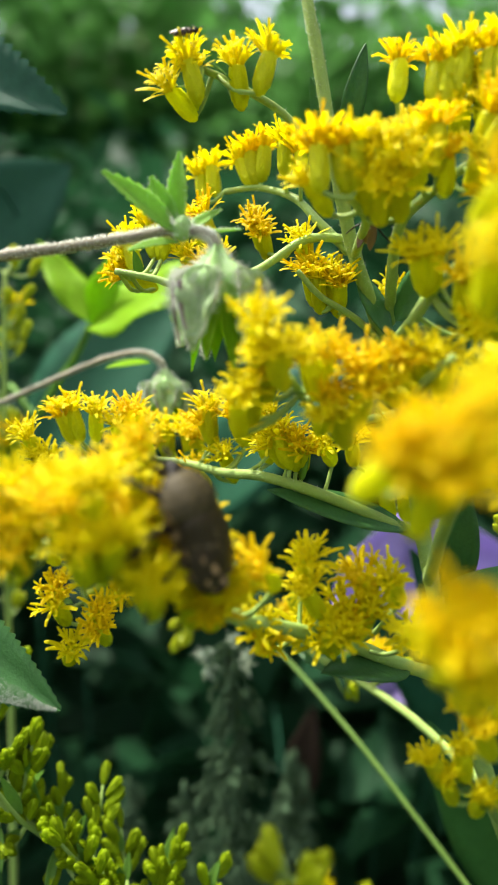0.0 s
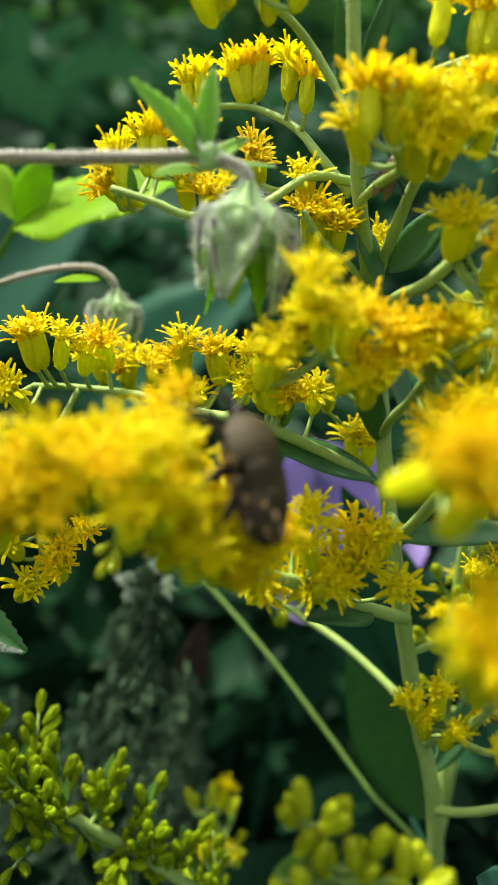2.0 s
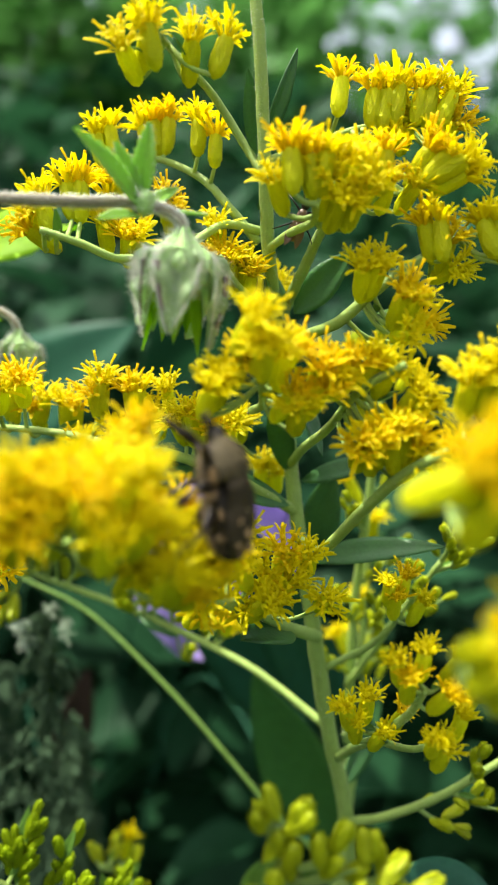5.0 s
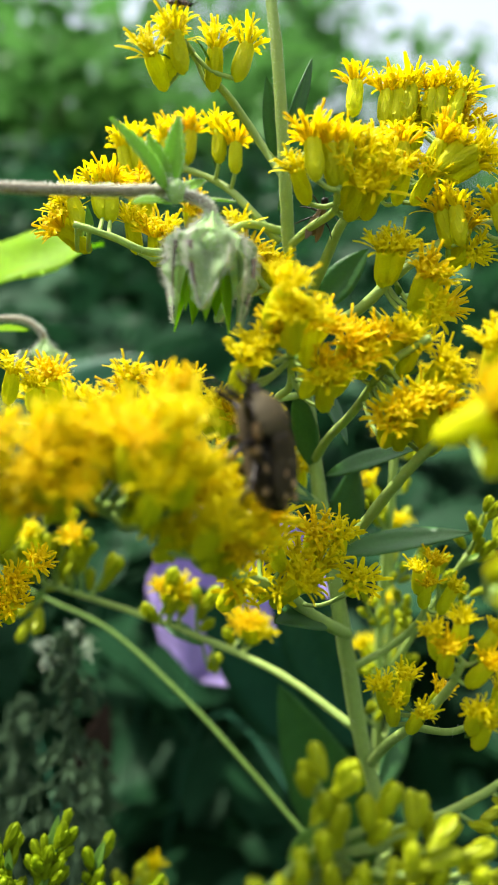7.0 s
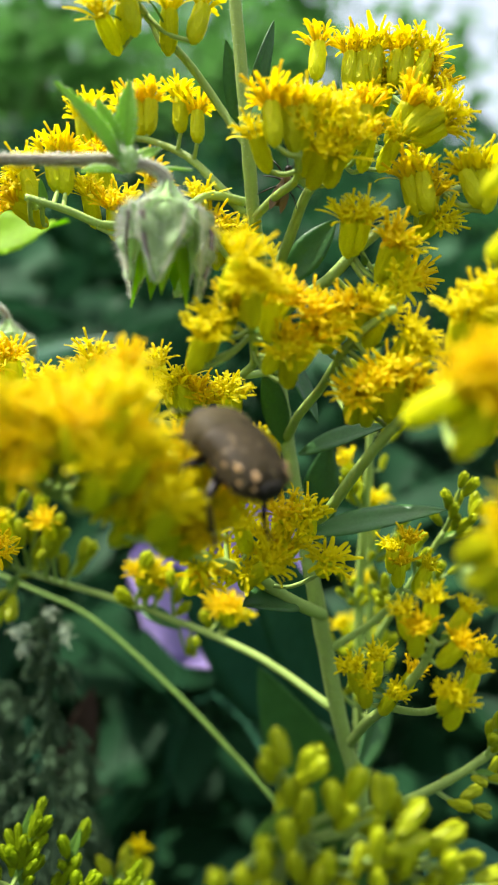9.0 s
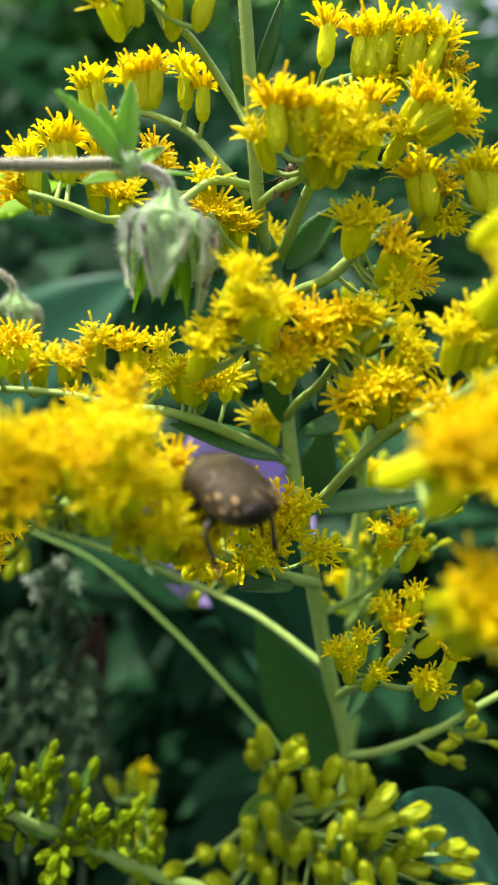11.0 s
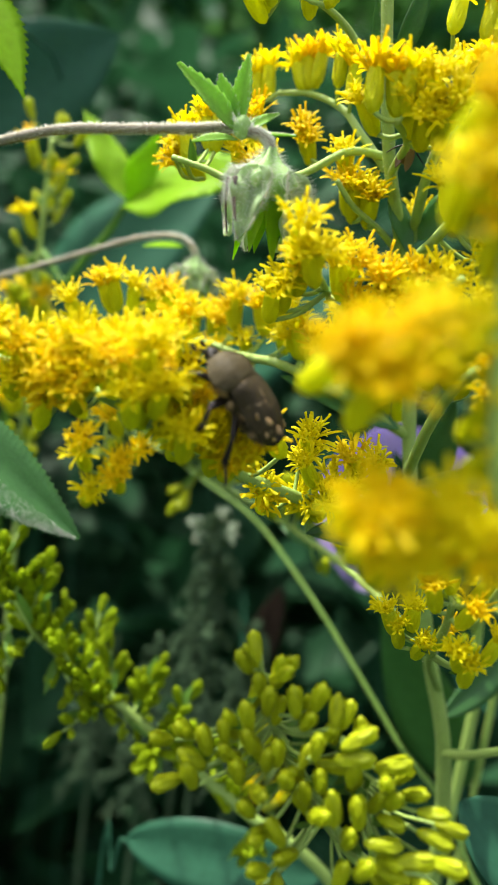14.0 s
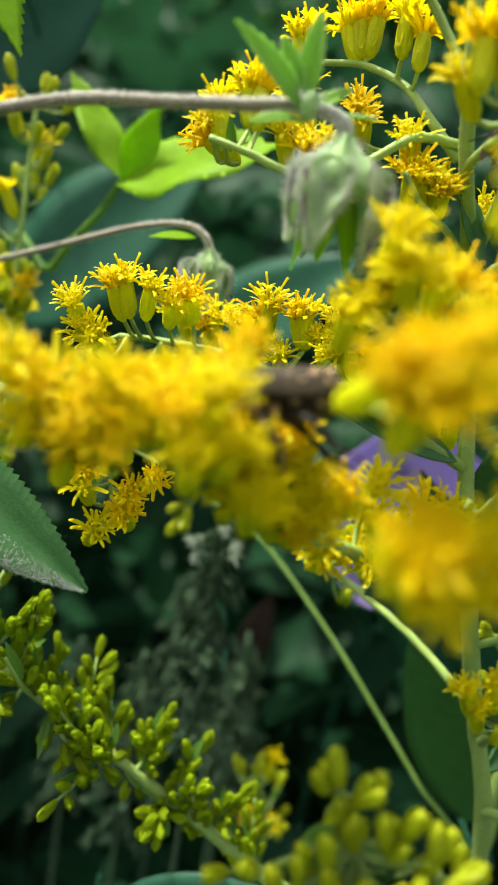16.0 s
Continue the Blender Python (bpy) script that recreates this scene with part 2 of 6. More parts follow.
def blade(length, width, teeth=0, point=0.85, depth=0.0, fold=0.18, bend=0.2, waist=0.42, segs=18, thick=0.12, veins=True, wave=0.0, seed=0):
    """A leaf blade along +y, its upper side to +z, in millimetres: folded on its midrib, bent, with veins in relief and teeth if wanted."""
    rng = random.Random(seed)
    bm = bmesh.new()
    if teeth:
        segs = max(segs, teeth * 2)
    cols = (-1, -0.66, -0.33, 0, 0.33, 0.66, 1)
    top, low = [], []
    ph = rng.uniform(0, 6)
    for i in range(segs + 1):
        f = i / segs
        w = width / 2 * (math.sin(math.pi * f ** (math.log(0.5) / math.log(waist))) ** point + 0.02)
        ra, rb = [], []
        for c in cols:
            ww = w
            if teeth and abs(c) == 1:
                ww = w * (1 + depth * (1 if i % 2 else -0.6))
            x = c * ww
            z = abs(c) * w * fold - bend * length * f * f + wave * width * 0.1 * math.sin(f * 14 + ph + c) * abs(c)
            if veins:
                z += min(0.022 * width, 0.1) * math.cos((f * 9 - abs(c) * 1.6) * 2 * math.pi) * (1 - abs(c)) * abs(c) * 2 - (min(0.02 * width, 0.15) if c == 0 else 0)
            y = f * length
            if teeth and abs(c) == 1 and i % 2 and i < segs:
                y += 0.75 * length / segs
            ra.append(bm.verts.new((x * MM, y * MM, z * MM)))
            rb.append(bm.verts.new((x * MM, y * MM, (z - thick) * MM)))
        top.append(ra)
        low.append(rb)
    n = len(cols)
    for i in range(segs):
        for k in range(n - 1):
            bm.faces.new((top[i][k], top[i][k + 1], top[i + 1][k + 1], top[i + 1][k]))
            bm.faces.new((low[i][k + 1], low[i][k], low[i + 1][k], low[i + 1][k + 1]))
        for k in (0, n - 1):
            q = (top[i][k], top[i + 1][k], low[i + 1][k], low[i][k])
            bm.faces.new(q if k == 0 else q[::-1])
    return bm


def leaf(parent, base, tip, normal, width, mat, name="leaf", label="", **more):
    """A leaf from base to tip, points in millimetres."""
    way = Vector(tip) - Vector(base)
    bend = more.get("bend", 0.12)
    more["bend"] = bend
    m = oriented(base, way + Vector(normal).normalized() * bend * way.length, normal)
    ob = part(name, blade(way.length * math.sqrt(1 + bend * bend * 0.5), width, **more), mat, parent, label)
    ob.matrix_basis = (base_of(parent).inverted() if parent else Matrix.Identity(4)) @ m
    return ob


# ---- ground and distance ----
def ground():
    bm = bmesh.new()
    n = 60
    grid = []
    for i in range(n + 1):
        row = []
        for j in range(n + 1):
            u, v = (i / n * 2 - 1), (j / n * 2 - 1)
            x, y = 150 * u * abs(u) ** 1.6, 150 * v * abs(v) ** 1.6
            row.append(bm.verts.new((x, y, 0.04 * noise.noise(Vector((x * 0.9, y * 0.9, 0))) - 0.05)))
        grid.append(row)
    for i in range(n):
        for j in range(n):
            bm.faces.new((grid[i][j], grid[i + 1][j], grid[i + 1][j + 1], grid[i][j + 1]))
    tagged(part("ground", bm, SOIL), "dark leafy soil under the plants", "ground", kind="structure")


ground()


# ---- flower heads ----
def involucre_mesh(seed):
    """The green cup of a flower head: a slim turned body with overlapping bracts, base at the origin, opening along +z."""
    rng = random.Random(seed)
    bm = bmesh.new()
    lathe(bm, [(0.24, -0.3), (0.66, 0.15), (0.98, 1.0), (1.06, 2.0), (0.98, 3.1), (0.94, 4.1), (0.8, 4.5)], 12, ridge=0.06, ridges=6)
    for row, (z, r, length) in enumerate(((0.15, 0.72, 1.9), (0.9, 1.02, 2.2), (1.9, 1.08, 2.6))):
        for k in range(6):
            a = 2 * math.pi * (k + 0.5 * row) / 6 + rng.uniform(-0.15, 0.15)
            out = Vector((math.cos(a), math.sin(a), 0))
            strap(bm, out * r + Vector((0, 0, z)), out, Vector((0, 0, 1)) + out * (0.16, -0.02, -0.10)[row], length, 0.85, 0.05, 0.15, 3, 0.2)
    return finish("involucre", bm, BRACT)


def floret_mesh(seed, open_=1.0, tall=1.0):
    """Ray florets, disc florets with five lobes, and styles of one flower head."""
    rng = random.Random(seed)
    bm = bmesh.new()
    up = Vector((0, 0, 1))
    rays = rng.randint(9, 12)
    for k in range(rays):
        a = 2 * math.pi * (k + rng.uniform(-0.3, 0.3)) / rays
        out = Vector((math.cos(a), math.sin(a), 0))
        strap(bm, out * 0.75 + up * 4.3, out, up + out * rng.uniform(0.1, 1.3) * open_, rng.uniform(1.7, 3.2) * tall, rng.uniform(0.4, 0.7), rng.uniform(0.5, 2.7) * open_, 0.3, 5, 0.6)
    for k in range(9):
        a, r = k * 2.4 + rng.uniform(-0.3, 0.3), 0.30 * math.sqrt(k) + 0.1
        out = Vector((math.cos(a), math.sin(a), 0))
        root = out * r * 0.8 + up * 4.3
        way = (up + out * r * rng.uniform(0.3, 1.1) + Vector((rng.uniform(-0.2, 0.2), rng.uniform(-0.2, 0.2), 0))).normalized()
        h = rng.uniform(1.0, 2.1) * tall
        tube(bm, [root, root + way * h * 0.6, root + way * h], 0.16, 0.30, 6, 2)
        for q in range(5):
            b = 2 * math.pi * q / 5 + k
            o2 = (Vector((math.cos(b), math.sin(b), 0)) - way * 0.05).normalized()
            strap(bm, root + way * h * 0.96 + o2 * 0.22, o2, way + o2 * 0.3, rng.uniform(0.8, 1.4), 0.34, rng.uniform(1.4, 2.8), 0.25, 4, 0.5)
        if rng.random() < 0.75:
            s = root + way * h
            bendy = out * rng.uniform(0.0, 0.35)
            tube(bm, [s, s + way * 0.8 + bendy * 0.3, s + way * rng.uniform(1.0, 2.1) + bendy * 1.6], 0.09, 0.17, 6, 2)
    return finish("florets", bm, PETAL if seed % 3 else DISC)


def finish(name, bm, mat):
    me = bpy.data.meshes.new(name)
    bm.normal_update()
    bm.to_mesh(me)
    bm.free()
    me.materials.append(mat)
    me.polygons.foreach_set("use_smooth", [True] * len(me.polygons))
    return me


def bud_mesh(seed, mat=None):
    """A closed flower bud with overlapping bracts, along +z, 3.6 mm long."""
    rng = random.Random(seed)
    bm = bmesh.new()
    lathe(bm, [(0.2, -0.25), (0.48, 0.1), (0.72, 0.9), (0.80, 1.8), (0.74, 2.8), (0.5, 3.6), (0.15, 4.0)], 12, ridge=0.04, ridges=5)
    for row, (z, r, length) in enumerate(((0.15, 0.54, 1.6), (0.8, 0.73, 1.9), (1.7, 0.82, 2.0))):
        for k in range(5):
            a = 2 * math.pi * (k + 0.5 * row) / 5 + rng.uniform(-0.15, 0.15)
            out = Vector((math.cos(a), math.sin(a), 0))
            strap(bm, out * r + Vector((0, 0, z)), out, Vector((0, 0, 1)) + out * 0.08, length, 0.8, -0.35, 0.15, 3, 0.3)
    return finish("bud", bm, mat or BUD)


INVOLUCRES = [involucre_mesh(s) for s in range(4)]
FLORETS = [floret_mesh(s) for s in range(9)]
HALF_OPEN = [floret_mesh(s, 0.35, 0.6) for s in range(20, 24)]
BUDS = [bud_mesh(s) for s in range(3)]
GREENBUDS = [bud_mesh(s, GREENBUD) for s in range(3, 6)]
LEAFLETS = []
for lw in (0.7, 1.0, 1.3):
    LEAFLETS.append(finish("leaflet", blade(2.6 + lw, lw, fold=0.25, bend=0.12, waist=0.4, segs=7, thick=0.08, veins=False), LEAFLET))
head_rng = random.Random(11)


def nearest_on(line, p):
    return min(line, key=lambda q: (q - p).length_squared)


def pedicel(plant, line, p, r=0.28):
    """A short stalk from the branch's line to the foot of a head."""
    a = nearest_on(line, p)
    d = p - a
    if d.length < 0.4 or d.length > 14:
        return
    bm = bmesh.new()
    tube(bm, [a, a + d * 0.45 + Vector((0, 0, -0.12 * d.length)), p], r * 1.1, r, 6, 3)
    ped = part("pedicel", bm, STEM, plant)
    if head_rng.random() < 0.22 and d.length > 1.5:
        q = a + d * 0.4
        side = Vector((head_rng.uniform(-1, 1), head_rng.uniform(-1, 0.2), head_rng.uniform(0.2, 0.9))).normalized()
        n = Vector((0, -0.6, 0.8))
        lf = place("leaflet", head_rng.choice(LEAFLETS), plant, "", base_of(plant).inverted() @ oriented(q, side + d.normalized() * 0.7, n))


def flower_heads(plant, rows, line=None, size=1.0, crowns=None):
    """Flower heads on a plant; rows of foot (mm) and direction."""
    home = base_of(plant).inverted()
    for x, y, z, dx, dy, dz in rows:
        s = size * head_rng.uniform(0.92, 1.1)
        m = Matrix.Translation((x * MM, y * MM, z * MM)) @ frame_of((dx, dy, dz), head_rng.uniform(0, 6.28)) @ Matrix.Scale(s, 4)
        cup = place("flower_head", head_rng.choice(INVOLUCRES), plant, "", home @ m)
        place("floret_crown", head_rng.choice(crowns or FLORETS), cup, "", Matrix.Identity(4))
        if line:
            pedicel(plant, line, Vector((x, y, z)))


def flower_buds(plant, rows, line=None, size=1.0, spare=0.0):
    home = base_of(plant).inverted()
    for x, y, z, dx, dy, dz in rows:
        s = size * head_rng.uniform(0.85, 1.12)
        m = Matrix.Translation((x * MM, y * MM, z * MM)) @ frame_of((dx, dy, dz), head_rng.uniform(0, 6.28)) @ Matrix.Scale(s, 4)
        place("flower_bud", head_rng.choice(BUDS), plant, "", home @ m)
        if spare and head_rng.random() < spare:
            o = Vector((head_rng.uniform(-1, 1), head_rng.uniform(0, 1.4), head_rng.uniform(-1.4, 0.4))) * 2.2
            w = Vector((dx, dy, dz)) + Vector((head_rng.uniform(-1, 1), head_rng.uniform(-0.5, 0.5), head_rng.uniform(-0.3, 0.8))) * 0.7
            m = Matrix.Translation((Vector((x, y, z)) + o) * MM) @ frame_of(w, head_rng.uniform(0, 6.28)) @ Matrix.Scale(s * 0.9, 4)
            place("flower_bud", head_rng.choice(BUDS), plant, "", home @ m)
            if line:
                pedicel(plant, line, Vector((x, y, z)) + o, 0.2)
        if line:
            pedicel(plant, line, Vector((x, y, z)), 0.22)


def bud_twig(plant, foot, tip, n, size=0.7, meshes=None, sag=0.15):
    """A short side twig that curves up, with small buds close along both sides."""
    a, b = Vector(foot), Vector(tip)
    d = b - a
    pts = [a, a + d * 0.35 + Vector((0, 0, -sag * d.length * 0.5)), a + d * 0.7 + Vector((0, 0, -sag * 0.4 * d.length)), b]
    bm = bmesh.new()
    tube(bm, pts, 0.42, 0.22, 7, 5)
    part("twig", bm, STEM, plant)
    line = smooth_line(pts, 6)
    home = base_of(plant).inverted()
    for k in range(n):
        c = line[int((0.2 + 0.8 * k / max(1, n - 1)) * (len(line) - 1))]
        o = Vector((head_rng.uniform(-1, 1), head_rng.uniform(-1, 0.6), head_rng.uniform(-0.3, 0.7)))
        w = d.normalized() * 0.7 + o * 0.8 + Vector((0, 0, 0.35))
        if k == n - 1:
            w = d.normalized()
        p = c + o.normalized() * (0.9 if k < n - 1 else 0.1)
        s = size * head_rng.uniform(0.7, 1.1)
        m = Matrix.Translation(p * MM) @ frame_of(tuple(w), head_rng.uniform(0, 6.28)) @ Matrix.Scale(s, 4)
        place("flower_bud", head_rng.choice(meshes or GREENBUDS), plant, "", home @ m)
    if head_rng.random() < 0.6:
        place("leaflet", head_rng.choice(LEAFLETS), plant, "", home @ oriented(a + d * 0.15, d + Vector((head_rng.uniform(-3, 3), -2, 3)), (0, -0.6, 0.8)))


def branch(plant, pts, r0, r1, hairs=60, name="branch", label="", mat=STEM):
    """A branch of a plant with its down; returns its line for the stalks to start from."""
    bm = bmesh.new()
    tube(bm, pts, r0, r1, 10, 8, 0.12)
    ob = part(name, bm, mat, plant, label)
    if hairs:
        bm = bmesh.new()
        fuzz_line(bm, pts, r0, r1, hairs, 0.35, 0.02, len(pts) + hairs)
        part("down", bm, HAIR, ob, m=Matrix.Identity(4))
    return smooth_line(pts, 10)


# ---- the goldenrod in the middle ----
TOP_LEFT = [(-5.7, 65, 932.2, -0.26, 0.1, 0.96), (-6.5, 69.6, 931.7, -0.59, -0.6, 0.54), (-0.9, 68, 932.3, -0.11, -0.32, 0.94), (1.1, 65.1, 933, 0.27, 0.1, 0.96), (-6.2, 69.5, 932.6, -0.05, -0.53, 0.85), (-6.4, 87.5, 925.6, -0.15, 0.27, 0.95), (-4.8, 87.1, 926.8, -0.17, 0.28, 0.95), (0.3, 85.4, 927.8, -0.37, 0.34, 0.86), (0.8, 85.2, 927.9, -0.13, 0.27, 0.95), (1.7, 85, 928.3, 0.1, 0.18, 0.98), (4.9, 79.9, 927.8, -0.02, 0.15, 0.99), (6.8, 78.2, 926.3, 0.02, 0.21, 0.98)]
MID_LEFT = [(-14.4, 74.8, 914, -0.29, 0.31, 0.9), (-12.7, 79.3, 912.7, -0.86, -0.33, 0.4), (-12.1, 74.4, 916.1, -0.17, 0.28, 0.95), (-11.2, 74.1, 915.9, -0.02, 0.23, 0.97), (-6.7, 77.3, 913, -0.36, -0.46, 0.81), (-4.3, 76.4, 911.6, -0.24, -0.55, 0.8), (-4, 76.7, 911.9, -0.03, -0.71, 0.71), (2.2, 81.8, 917.9, -0.33, -0.52, 0.79), (2.6, 82.4, 917.2, -0.17, -0.73, 0.66), (-14.1, 79.6, 912.6, -0.43, -0.37, 0.83), (-5.3, 80.5, 916.8, -0.38, -0.22, 0.9), (-4.6, 80, 917.7, -0.32, -0.19, 0.93)]
LONE = [(8.2, 78.5, 914.5, -0.27, -0.49, 0.83), (9.3, 74.8, 909.2, -0.1, -0.24, 0.97), (11.3, 75.8, 909.4, -0.12, -0.48, 0.87), (8.9, 77.2, 910.3, -0.23, -0.51, 0.83), (11.7, 75.6, 908.8, -0.03, -0.54, 0.84), (19.8, 84.4, 909.9, -0.11, -0.82, 0.56)]
RIGHT_FRONT = [(8.6, 58.5, 918.2, -0.58, -0.34, 0.74), (7.2, 54, 919.7, -0.05, 0.25, 0.97), (10.1, 54.9, 919.7, -0.23, 0.03, 0.97), (10.8, 54.7, 920, 0.03, -0.09, 1), (13.9, 57.7, 917.1, -0.18, -0.76, 0.62), (15.9, 57.3, 917.5, -0.25, -0.8, 0.54), (12.5, 57.2, 918.2, -0.25, -0.5, 0.83), (15.9, 56.4, 919, 0.07, -0.72, 0.69), (14.4, 56.5, 920, -0.15, -0.49, 0.86)]
TOP_RIGHT = [(16.3, 62.9, 931.5, 0.1, 0.19, 0.98), (19.9, 61.2, 930.7, 0.1, 0.19, 0.98), (21.2, 60.7, 930.5, 0.15, 0.16, 0.97), (22.5, 60.3, 931.2, 0.15, 0.16, 0.97), (25, 59.3, 931.4, 0.16, 0.16, 0.97), (26, 58.9, 931.5, 0.19, 0.15, 0.97), (27.6, 58.3, 931.6, 0.39, 0.05, 0.92), (29.5, 62.4, 930.1, 0.35, -0.74, 0.57), (24, 66, 927.8, -0.12, -0.79, 0.6), (26.2, 63.8, 929, -0.15, -0.51, 0.85), (31.1, 61.4, 930.2, -0.21, -0.38, 0.9)]
RIGHT_A = [(19.2, 56.1, 921.9, -0, -0.07, 1), (18.3, 59.1, 921.5, -0.25, -0.36, 0.9), (23.5, 57, 923.3, 0.15, -0.48, 0.86), (23.6, 54.8, 923.4, 0.48, -0.32, 0.82), (24.2, 54.5, 924.1, 0.74, -0.47, 0.49), (23.4, 58.4, 920.7, 0.01, -0.74, 0.68), (20.8, 58.3, 920.2, -0.13, -0.51, 0.85), (25.7, 55.4, 923.1, 0.59, -0.67, 0.46)]
RIGHT_B = [(26, 53.5, 915, -0.35, 0.13, 0.93), (26.1, 51.8, 915.1, -0.1, 0.26, 0.96), (28.5, 56.1, 913.7, -0.16, -0.53, 0.83), (28.8, 57.5, 913.4, 0.06, -0.96, 0.27), (31.7, 49.7, 916.1, -0.3, 0.33, 0.9), (32.3, 49.4, 915.8, -0.05, 0.25, 0.97), (32.3, 49.3, 915.5, 0.21, 0.14, 0.97)]
RIGHT_C = [(18.6, 56.4, 909.7, -0.36, -0.52, 0.77), (18.9, 55.9, 909.9, -0.03, -0.58, 0.81), (22, 54.4, 906.9, -0.18, -0.59, 0.78), (22.4, 53.8, 907, 0.03, -0.63, 0.78), (26.5, 59.4, 905.4, 0.07, -0.85, 0.52), (23, 55.3, 905.9, -0.15, -0.98, 0.12)]
RIGHT_D = [(15.2, 54.1, 898.4, -0.33, -0.74, 0.58), (15.5, 53, 899.2, -0.1, -0.63, 0.77), (17, 51.7, 899.6, 0.02, -0.56, 0.83), (19.1, 51.7, 898.9, -0.11, -0.66, 0.74), (21, 49.3, 896.9, 0.07, -0.56, 0.83), (22, 50.6, 896.7, 0.05, -0.88, 0.48), (21.4, 47.3, 891.7, -0.36, -0.27, 0.89), (18.3, 49.5, 890.4, -0.43, -0.45, 0.78), (20.3, 47.7, 890.9, -0.37, -0.29, 0.88), (20.9, 47.9, 890.8, 0.03, -0.53, 0.85), (18.5, 48.6, 891.4, -0.29, -0.34, 0.89), (21, 48.7, 890, 0.12, -0.75, 0.65), (17.6, 51.3, 890.7, -0.42, -0.7, 0.57)]
RIGHT_E = [(23.9, 42.3, 898.1, -0.33, -0.47, 0.82), (25, 40.8, 898.6, -0.19, -0.33, 0.92), (25.5, 38.8, 899.1, -0.03, -0.12, 0.99), (27.1, 41.3, 897.6, -0.15, -0.62, 0.77), (23.9, 42.6, 892.7, -0.5, -0.68, 0.54), (25.6, 41.4, 890.1, -0.59, -0.67, 0.45), (27, 40.6, 889.5, -0.5, -0.68, 0.54)]
INNER = [(20.2, 81, 880.3, -0.22, -0.24, 0.95), (22.8, 81.6, 880.3, -0.24, -0.47, 0.85), (14.5, 78.7, 888.7, -0.16, -0.61, 0.78)]
ROW = [(-15.4, 91.4, 888.4, -0.44, -0.25, 0.86), (-16, 90.3, 888.8, -0.02, -0.19, 0.98), (-11.6, 90.7, 887.4, -0.42, -0.42, 0.8), (-12.4, 89.2, 888.5, 0.07, -0.29, 0.95), (-8.5, 88.6, 888, -0.2, -0.35, 0.92), (-7.5, 88.9, 887.8, -0.06, -0.52, 0.85), (-4.8, 83.6, 890.5, -0.38, -0.34, 0.86), (-5.5, 81.9, 891.3, -0.01, -0.15, 0.99), (-0.4, 80.5, 891, -0.36, -0.14, 0.92), (-0.2, 80.1, 891.2, -0.13, -0.16, 0.98), (4.5, 79.9, 892.1, -0.37, -0.3, 0.88), (-2.1, 81.8, 885.8, -0.29, -0.43, 0.86), (-6, 84.6, 884.4, -0.42, -0.62, 0.66), (3, 79.8, 888.8, -0.32, -0.33, 0.89)]
ROW_END = [(5.3, 71.8, 889.2, -0.33, -0.09, 0.94), (6.1, 72.5, 888.8, -0.08, -0.33, 0.94), (6.8, 73.7, 888.4, 0.06, -0.67, 0.74), (5.1, 74.6, 889, -0.57, -0.43, 0.7), (10.9, 73.2, 889.5, -0.3, -0.65, 0.7), (-29.3, 82, 888.7, -0.37, -0.43, 0.82), (-29.1, 83.5, 886.6, -0.05, -0.8, 0.6), (-24.6, 81.9, 891.2, -0.31, -0.36, 0.88), (-23.7, 80.8, 891.8, -0.21, -0.18, 0.96), (-21.7, 81.7, 891.7, 0.07, -0.35, 0.93), (-18.5, 82.7, 890.9, -0.02, -0.57, 0.82), (-15.4, 83.2, 892, -0.19, -0.62, 0.76), (-25.9, 82.5, 885.7, -0.36, -0.69, 0.63)]
LOW_RIGHT = [(17, 58.5, 875.7, -0.4, -0.59, 0.7), (13.6, 59.6, 875.5, -0.29, -0.6, 0.75), (12.5, 59.7, 872.6, -0.49, -0.59, 0.65), (11.5, 60.3, 871.9, -0.01, -0.85, 0.53), (9.8, 60.4, 869.2, -0.32, -0.71, 0.62), (8, 61.6, 870.2, -0.38, -0.72, 0.57), (18.7, 57.5, 871.3, -0.31, -0.77, 0.56)]
LOW_MID = [(5.8, 58.4, 877.7, 0.09, -0.6, 0.79), (8, 56.6, 874.8, -0.48, -0.44, 0.87), (8.2, 57.3, 870.8, 0.29, -0.74, 0.67), (2, 57.1, 871, -0.18, -0.62, 0.78), (11.8, 57.9, 871.8, 0.29, -0.49, 0.87), (1.8, 59.2, 869.7, 0.05, -0.73, 0.62)]
FRONT_MID = [(-12.3, 48.2, 883.0, 0.21, -0.59, 0.78), (-9, 47.4, 878.8, -0.11, -0.62, 0.77), (-10.1, 47.6, 878.6, 0.23, -0.71, 0.66), (-8.8, 48.9, 881.3, -0.33, -0.8, 0.5), (-5.3, 46, 877.7, -0.08, -0.49, 0.87), (-3.4, 47.3, 877.6, -0.05, -0.75, 0.65), (-2.7, 47.4, 879.5, 0.02, -0.69, 0.72), (-6.1, 47.4, 880.7, 0.07, -0.6, 0.8), (-2.9, 46.6, 878.4, 0.22, -0.65, 0.73), (-9.2, 48.9, 882.8, 0.22, -0.77, 0.6), (-3.7, 47.8, 881.7, -0.01, -0.67, 0.74), (-3.9, 47.1, 877.2, 0.19, -0.77, 0.62), (2.7, 49.7, 880.2, -0.4, -0.7, 0.59), (-3.3, 50.6, 883.6, -0.28, -0.62, 0.73), (-7.7, 48.2, 887.0, -0.3, -0.73, 0.61), (-13.2, 39.2, 888.2, 0.1, -0.5, 0.85), (-11.6, 39.2, 885.0, 0.2, -0.55, 0.8), (-15.4, 40.2, 886.8, -0.1, -0.55, 0.83), (-13.8, 39.6, 883.6, 0, -0.6, 0.8), (-8.4, 40.6, 880.4, 0.1, -0.6, 0.8)]
